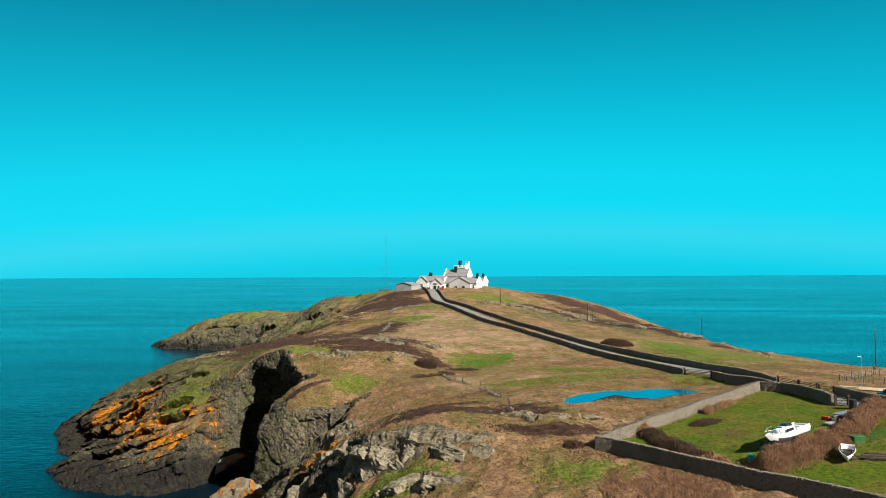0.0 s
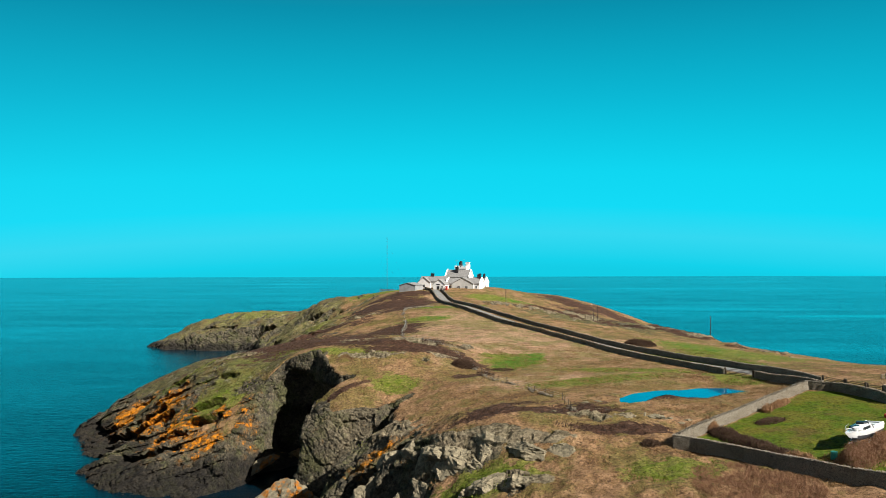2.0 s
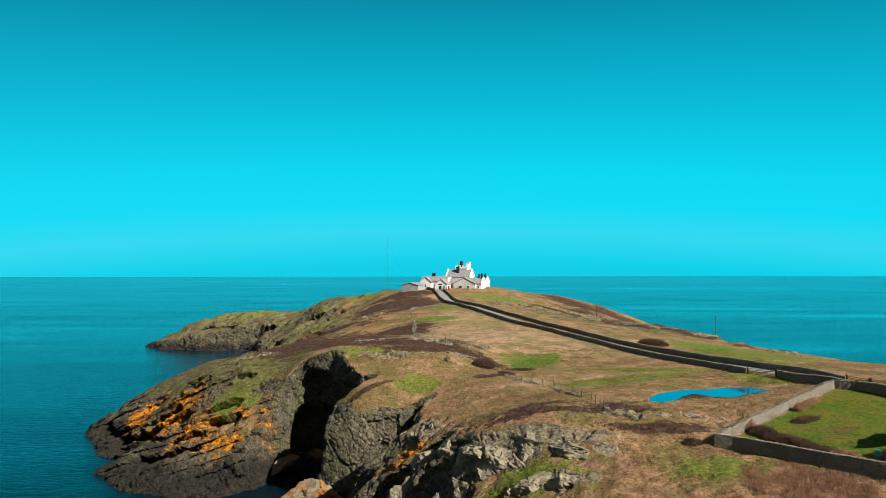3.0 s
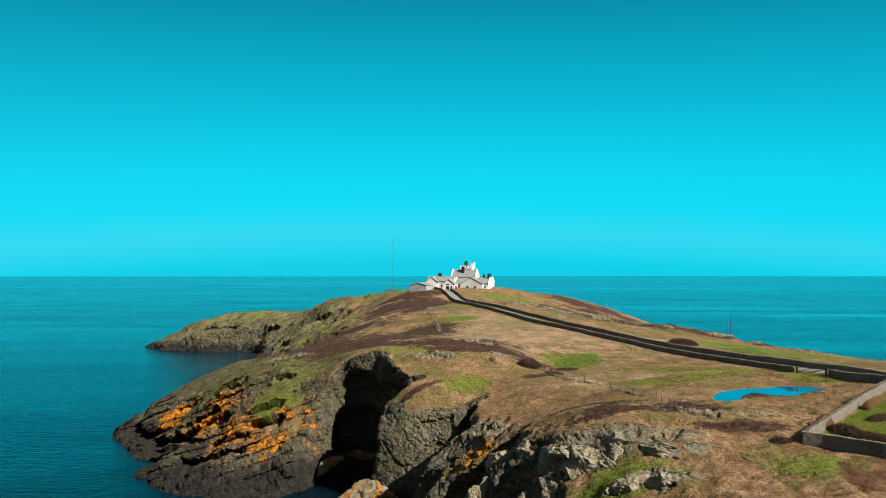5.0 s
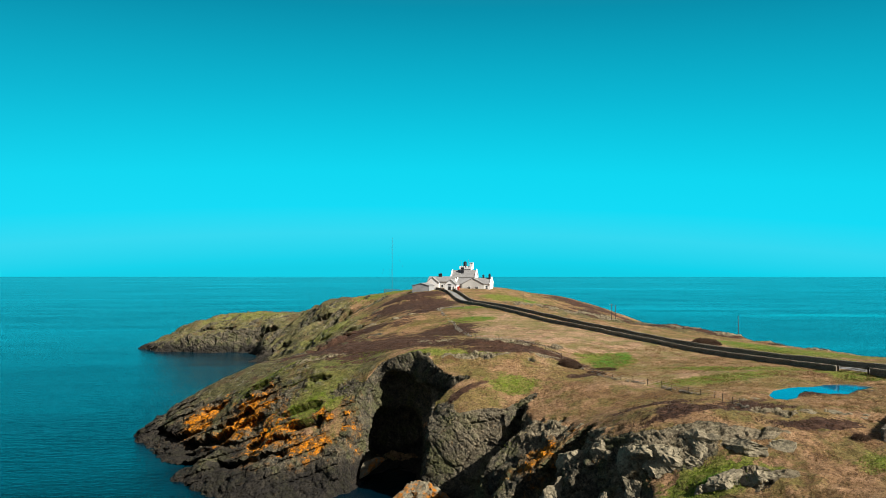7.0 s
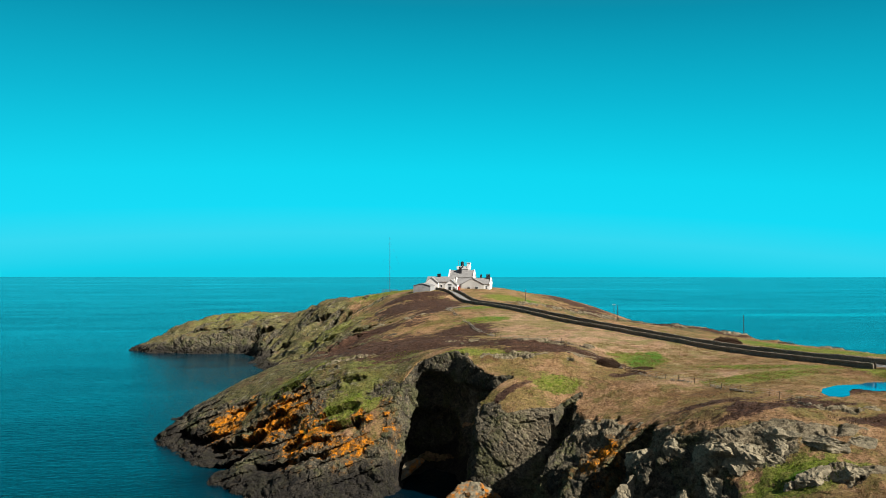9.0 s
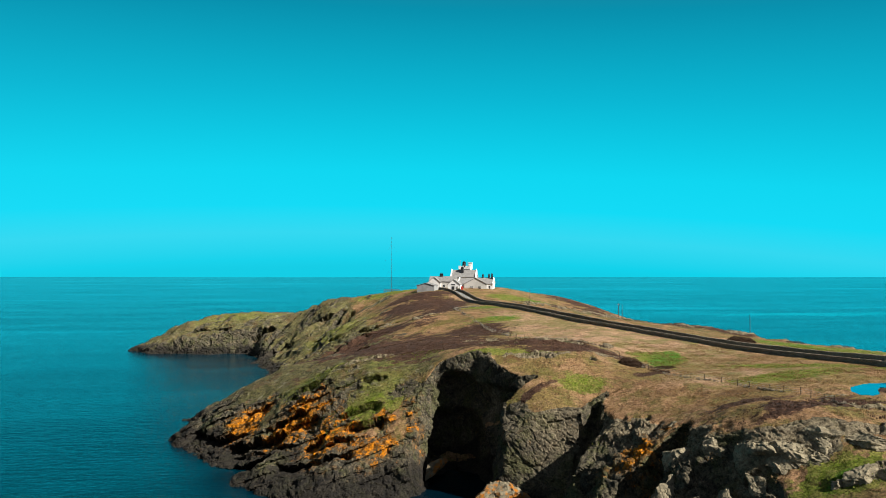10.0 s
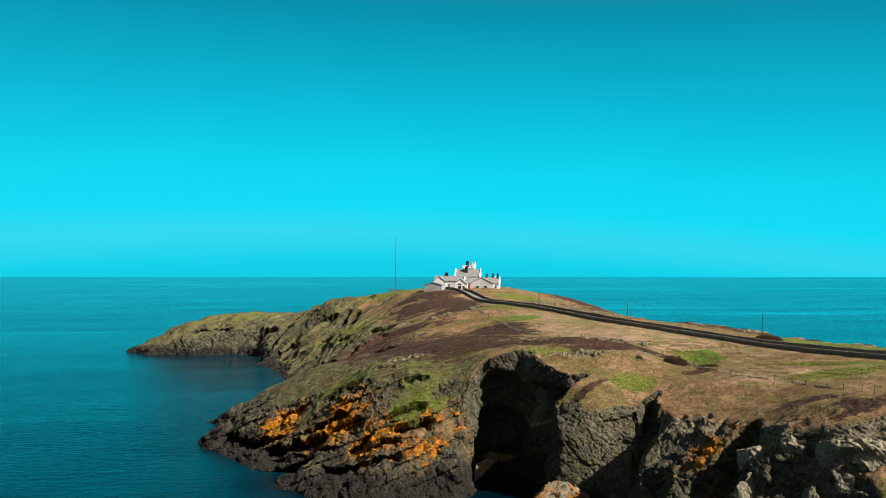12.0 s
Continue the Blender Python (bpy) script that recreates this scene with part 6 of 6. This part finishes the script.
def cruiser():
    x, y = 20.2, 84.9
    z = ground_at(22, 87)
    t = thing("motor_boat", pose(x, y, z + 0.6, -7, -4, 36), "white cabin motor boat laid up on a trailer", "boat")
    L, B = 6.9, 2.5
    bm, rows = hull_mesh(L, B, 1.25, 0.75)
    hull = part("hull", bm, M_GEL, t, "white moulded hull", True)
    hull.data.materials.append(M_HULL)
    for p in hull.data.polygons:
        if p.center.z < 0.8:
            p.material_index = 1
    bm = bmesh.new()
    lo, hi = [], []
    for i in range(19):
        u = i / 18
        w = B / 2 * (math.sin(min(1, u * 1.55) * math.pi / 2) ** 0.75) * (1 - 0.18 * max(0, u - 0.6) / 0.4) * 0.97
        zz = 1.25 * (1 + 0.22 * (1 - u) ** 2) - 0.03
        lo.append(bm.verts.new((u * L - 0.12 * L * (1 - u) ** 3, -max(w, 0.02), zz)))
        hi.append(bm.verts.new((u * L - 0.12 * L * (1 - u) ** 3, max(w, 0.02), zz)))
    for i in range(18):
        bm.faces.new((lo[i], lo[i + 1], hi[i + 1], hi[i]))
    part("deck", bm, M_GEL, t, "white deck", True)

    def trunk(pts, half0, half1, z0, z1):
        """A cabin block, narrower at the top; pts: fore and aft at foot and top."""
        bm = bmesh.new()
        f0, a0, f1, a1 = pts
        v = [bm.verts.new(c) for c in ((f0, -half0 * 0.55, z0), (f0, half0 * 0.55, z0), (a0, half0, z0), (a0, -half0, z0), (f1, -half1 * 0.6, z1), (f1, half1 * 0.6, z1), (a1, half1, z1 + 0.05), (a1, -half1, z1 + 0.05))]
        for f in ((0, 1, 2, 3), (4, 5, 6, 7), (0, 1, 5, 4), (1, 2, 6, 5), (2, 3, 7, 6), (3, 0, 4, 7)):
            bm.faces.new([v[k] for k in f])
        bmesh.ops.recalc_face_normals(bm, faces=bm.faces)
        bmesh.ops.bevel(bm, geom=list(bm.edges), offset=0.06, segments=2, affect="EDGES")
        return bm
    cab = part("cabin", trunk((0.9, 4.0, 1.8, 3.9), 1.0, 0.8, 1.25, 1.85), M_GEL, t, "white moulded cabin", True)
    part("windscreen", trunk((2.8, 3.7, 3.15, 3.7), 0.82, 0.72, 1.84, 2.1), M_GLASS, cab, "dark wrap-round windscreen")
    part("hatch", box(1.95, 2.45, -0.28, 0.28, 1.82, 1.91, bevel=0.02), M_GLASS, cab, "dark deck hatch")
    for s in (-1, 1):
        part("side_window", box(2.2, 3.5, s * 0.88 - 0.09, s * 0.88 + 0.09, 1.42, 1.72, bevel=0.02), M_GLASS, cab, "dark cabin side window")
    # the open well's dark inside, put in as a black slab in the deck
    well = bmesh.new()
    add_box(well, 4.3, 6.5, -0.85, 0.85, 1.12, 1.235)
    part("cockpit", well, M_BLACK, t, "black slab for the dark inside of the open cockpit")
    for s in (-1, 1):
        part("coaming", box(4.0, 6.75, s * 0.98 - 0.1, s * 0.98 + 0.1, 1.2, 1.55, bevel=0.04), M_GEL, t)
    part("coaming", box(6.55, 6.8, -0.9, 0.9, 1.2, 1.5, bevel=0.04), M_GEL, t)
    part("seat", box(5.2, 5.9, -0.8, 0.8, 1.25, 1.5, bevel=0.05), M_GEL, t, "white bench seat")
    rail = bmesh.new()
    pts = [(2.2, -0.95), (1.0, -0.72), (0.1, -0.35), (-0.75, 0.0), (0.1, 0.35), (1.0, 0.72), (2.2, 0.95)]
    for a, b in zip(pts, pts[1:]):
        add_rod(rail, (a[0], a[1], 1.98), (b[0], b[1], 1.98), 0.02, seg=6)
    for a in pts[1:-1]:
        add_rod(rail, (a[0], a[1], 1.4), (a[0], a[1], 1.98), 0.018, seg=6)
    part("bow_rail", rail, M_STEEL, t, "steel bow rail")
    tr = thing("boat_trailer", pose(x, y, z, 0, 0, 36), "rusty steel trailer under the motor boat", "trailer")
    for s in (-0.55, 0.55):
        part("beam", box(0.6, 6.4, s - 0.06, s + 0.06, 0.5, 0.64), M_STEEL, tr)
    for xx in (1.8, 3.6, 5.6):
        part("cross_bar", box(xx - 0.05, xx + 0.05, -0.9, 0.9, 0.62, 0.82), M_STEEL, tr)
    for xx in (1.6, 5.8):
        for s in (-0.5, 0.5):
            part("prop", box(xx - 0.1, xx + 0.1, s - 0.1, s + 0.1, -0.15, 0.62), M_TIMBER, tr)
    for s in (-0.95, 0.95):
        wheel = part("tyre", rod((4.2, s - 0.1, 0.3), (4.2, s + 0.1, 0.3), 0.32, seg=18), M_RUBBER, tr)
        part("rim", rod((4.2, s - 0.115, 0.3), (4.2, s + 0.115, 0.3), 0.18, seg=14), M_STEEL, wheel)


cruiser()


def dinghy():
    x, y = 26.3, 80.2
    z = ground_at(26, 82)
    t = thing("rowing_boat", pose(x, y, z + 0.1, 0, -6, 62), "white open rowing boat drawn up on grass", "boat")
    L, B = 4.2, 1.75
    bm, rows = hull_mesh(L, B, 0.75, 0.3, 14, 9, 0.75)
    hull = part("hull", bm, M_GEL, t, "white clinker hull", True)
    mod = hull.modifiers.new("thickness", "SOLIDIFY")
    mod.thickness = 0.05
    for xx in (1.0, 2.0, 2.9):
        part("thwart", box(xx - 0.14, xx + 0.14, -0.66, 0.66, 0.5, 0.55), M_TIMBER, t, "worn timber seat")
    # black boards put the dark of the boat's deep inside into the colour
    part("floor_board", box(0.6, 3.9, -0.6, 0.6, 0.26, 0.3), M_BLACK, t)
    part("gunwale", box(0.9, 3.5, 0.6, 0.72, 0.74, 0.8), M_TIMBER, t)
    part("gunwale", box(0.9, 3.5, -0.72, -0.6, 0.74, 0.8), M_TIMBER, t)


dinghy()


def loose(name, bm, mat, x, y, turn, label, category, lift=0.0, group=""):
    ob = part(name, bm, mat)
    ob.matrix_world = pose(x, y, ground_at(x, y) + lift, 0, 0, turn)
    return tagged(ob, label, category, group)


for k in range(7):
    px, py = 29.2 + 0.32 * k + rng.uniform(-0.2, 0.2), 81.4 + rng.uniform(-0.9, 0.9)
    loose("timber_baulk", box(-1.6, 1.6, -0.1, 0.1, 0, 0.2, bevel=0.02), M_TIMBER, px, py, rng.uniform(-25, 20), "old weathered timber baulk beside the rowing boat", "timber", 0.02 + 0.2 * (k % 3), "stacked timbers")


def crate():
    x, y = 31.0, 87.4
    t = thing("green_crate", pose(x, y, ground_at(x, y), 0, 0, 15), "bright green plastic crate by the hedge", "crate")
    part("body", box(-0.75, 0.75, -0.6, 0.6, 0, 0.8, bevel=0.06), M_GREEN, t)
    part("rim", box(-0.82, 0.82, -0.67, 0.67, 0.74, 0.86, bevel=0.03), M_GREEN, t)
    part("handle", rod((-0.3, -0.68, 0.6), (0.3, -0.68, 0.6), 0.03), M_BLACK, t)


crate()


def net_fence():
    pts = [(32.6, 87.2), (35.4, 89.0), (37.6, 91.6), (39.6, 94.6)]
    o = (pts[0][0], pts[0][1], ground_at(*pts[0]))
    t = thing("garden_net_fence", Matrix.Translation(o), "bright green garden netting on thin posts", "fence", "fences")
    for px, py in pts:
        pz = ground_at(px, py)
        part("post", rod((px - o[0], py - o[1], pz - o[2] - 0.2), (px - o[0], py - o[1], pz - o[2] + 1.15), 0.04, seg=6), M_GREEN, t)
    for a, b in zip(pts, pts[1:]):
        bm = bmesh.new()
        za, zb = ground_at(*a) - o[2], ground_at(*b) - o[2]
        for h in (0.15, 0.4, 0.65, 0.9, 1.1):
            add_rod(bm, (a[0] - o[0], a[1] - o[1], za + h), (b[0] - o[0], b[1] - o[1], zb + h), 0.022, seg=5)
        n = 12
        for k in range(1, n):
            f = k / n
            px, py, pz = a[0] + (b[0] - a[0]) * f - o[0], a[1] + (b[1] - a[1]) * f - o[1], za + (zb - za) * f
            add_rod(bm, (px, py, pz + 0.1), (px, py, pz + 1.12), 0.015, seg=4)
        part("netting", bm, M_GREEN, t)


net_fence()


def drum(x, y, r, h, mat, label, name="drum", category="drum"):
    t = thing(name, pose(x, y, ground_at(x, y)), label, category)
    part("body", rod((0, 0, 0), (0, 0, h), r, r * 0.96, 16), mat, t)
    part("lid", rod((0, 0, h), (0, 0, h + 0.06), r * 1.04, r * 0.9, 16), mat, t)


drum(17.2, 83.0, 0.38, 0.9, M_TEAL, "teal plastic drum at the end of the hedge")
drum(38.9, 103.2, 0.5, 1.3, M_BLACK, "black bin beside the garden gate", "bin", "bin")


def flatbed():
    x, y = 35.6, 98.6
    t = thing("flat_trailer", pose(x, y, ground_at(x, y), 0, 0, 35), "low grey flat trailer parked by the hedge", "trailer")
    part("deck", box(-1.9, 1.9, -0.85, 0.85, 0.55, 0.68, bevel=0.02), M_STEEL, t, "grey boarded deck")
    for s in (-0.92, 0.92):
        wh = part("tyre", rod((0.2, s - 0.1, 0.3), (0.2, s + 0.1, 0.3), 0.31, seg=16), M_RUBBER, t)
        part("rim", rod((0.2, s - 0.115, 0.3), (0.2, s + 0.115, 0.3), 0.16, seg=12), M_STEEL, wh)
    part("drawbar", box(-3.1, -1.9, -0.05, 0.05, 0.48, 0.58), M_STEEL, t)


flatbed()
loose("cover_sheet", box(-1.2, 1.2, -0.8, 0.8, 0, 0.35, bevel=0.12), M_GREYBOARD, 32.4, 95.2, 25, "pale grey sheeted bundle on the grass", "bundle")
for k in range(6):
    px, py = 33.6 + rng.uniform(-1.2, 1.4), 97.6 + rng.uniform(-0.9, 0.9)
    loose("scrap_piece", box(-0.5, 0.5, -0.25, 0.25, 0, rng.uniform(0.25, 0.6), bevel=0.05), (M_RED, M_HULL, M_TIMBER)[k % 3], px, py, rng.uniform(0, 180), "piece of rusty scrap among garden clutter", "scrap", 0, "garden clutter")


def parked_car():
    x, y = 47.4, 108.6
    t = thing("parked_car", pose(x, y, ground_at(x, y) + 0.02, 0, 0, 8), "dark green hatchback car parked on the drive", "car")
    bm = bmesh.new()
    side = [(-1.95, 0.35), (-1.98, 0.75), (-1.1, 0.92), (-0.45, 1.42), (1.0, 1.45), (1.75, 0.95), (1.95, 0.85), (1.95, 0.35)]
    rows = [[bm.verts.new((px, s * (0.84 if pz < 1.0 else 0.68), pz)) for px, pz in side] for s in (-1, 1)]
    bm.faces.new(rows[0])
    bm.faces.new(rows[1][::-1])
    for k in range(len(side)):
        bm.faces.new((rows[0][k], rows[1][k], rows[1][(k + 1) % len(side)], rows[0][(k + 1) % len(side)]))
    bmesh.ops.recalc_face_normals(bm, faces=bm.faces)
    bmesh.ops.bevel(bm, geom=list(bm.edges), offset=0.07, segments=2, affect="EDGES")
    body = part("body", bm, M_CAR, t, "dark green bodywork", True)
    part("windscreen", box(-1.0, -0.5, -0.62, 0.62, 1.02, 1.3), M_GLASS, body)
    for s in (-1, 1):
        part("side_window", box(-0.55, 1.1, s * 0.75 - 0.02, s * 0.75 + 0.02, 1.02, 1.34, bevel=0.01), M_GLASS, body)
        for xx in (-1.25, 1.25):
            wh = part("tyre", rod((xx, s * 0.82 - 0.1, 0.31), (xx, s * 0.82 + 0.1, 0.31), 0.31, seg=18), M_RUBBER, t)
            part("rim", rod((xx, s * 0.83 - 0.11, 0.31), (xx, s * 0.83 + 0.11, 0.31), 0.19, seg=14), M_STEEL, wh)
        part("headlight", box(-2.0, -1.9, s * 0.6 - 0.16, s * 0.6 + 0.16, 0.58, 0.72, bevel=0.02), M_GLASS, body)


parked_car()


def path_sign():
    x, y = 58.9, 134.4
    t = thing("path_sign", pose(x, y, ground_at(x, y), 0, 0, 20), "dark notice board on two timber legs by the path", "sign")
    for k in (-0.2, 0.2):
        part("leg", box(k - 0.05, k + 0.05, -0.05, 0.05, -0.4, 1.75, bevel=0.015), M_TIMBER, t)
    board = part("board", box(-0.3, 0.3, -0.09, -0.05, 0.8, 1.7, bevel=0.01), M_POLE, t, "dark weathered board")
    part("top_rail", box(-0.33, 0.33, -0.1, 0.04, 1.7, 1.78, bevel=0.01), M_TIMBER, board)


path_sign()


def drive():
    """Pale drive off the road behind the east wall."""
    pts = [(46, 119.5), (50, 116), (55, 113.5), (62, 112), (72, 110)]
    verts, faces = [], []
    for k, (px, py) in enumerate(pts):
        for o in (-1.9, 0, 1.9):
            verts.append((px, py + o, ground_at(px, py + o) + 0.09))
    for k in range(len(pts) - 1):
        for j in range(2):
            faces.append((k * 3 + j, k * 3 + j + 1, k * 3 + j + 4, k * 3 + j + 3))
    return tagged(soup("pavement", verts, faces, plain("pale_gravel", (0.42, 0.33, 0.22), 0.95, vary=0.15, scale=1.0)), "pale gravel drive by the parked car", "drive", kind="structure")


drive()
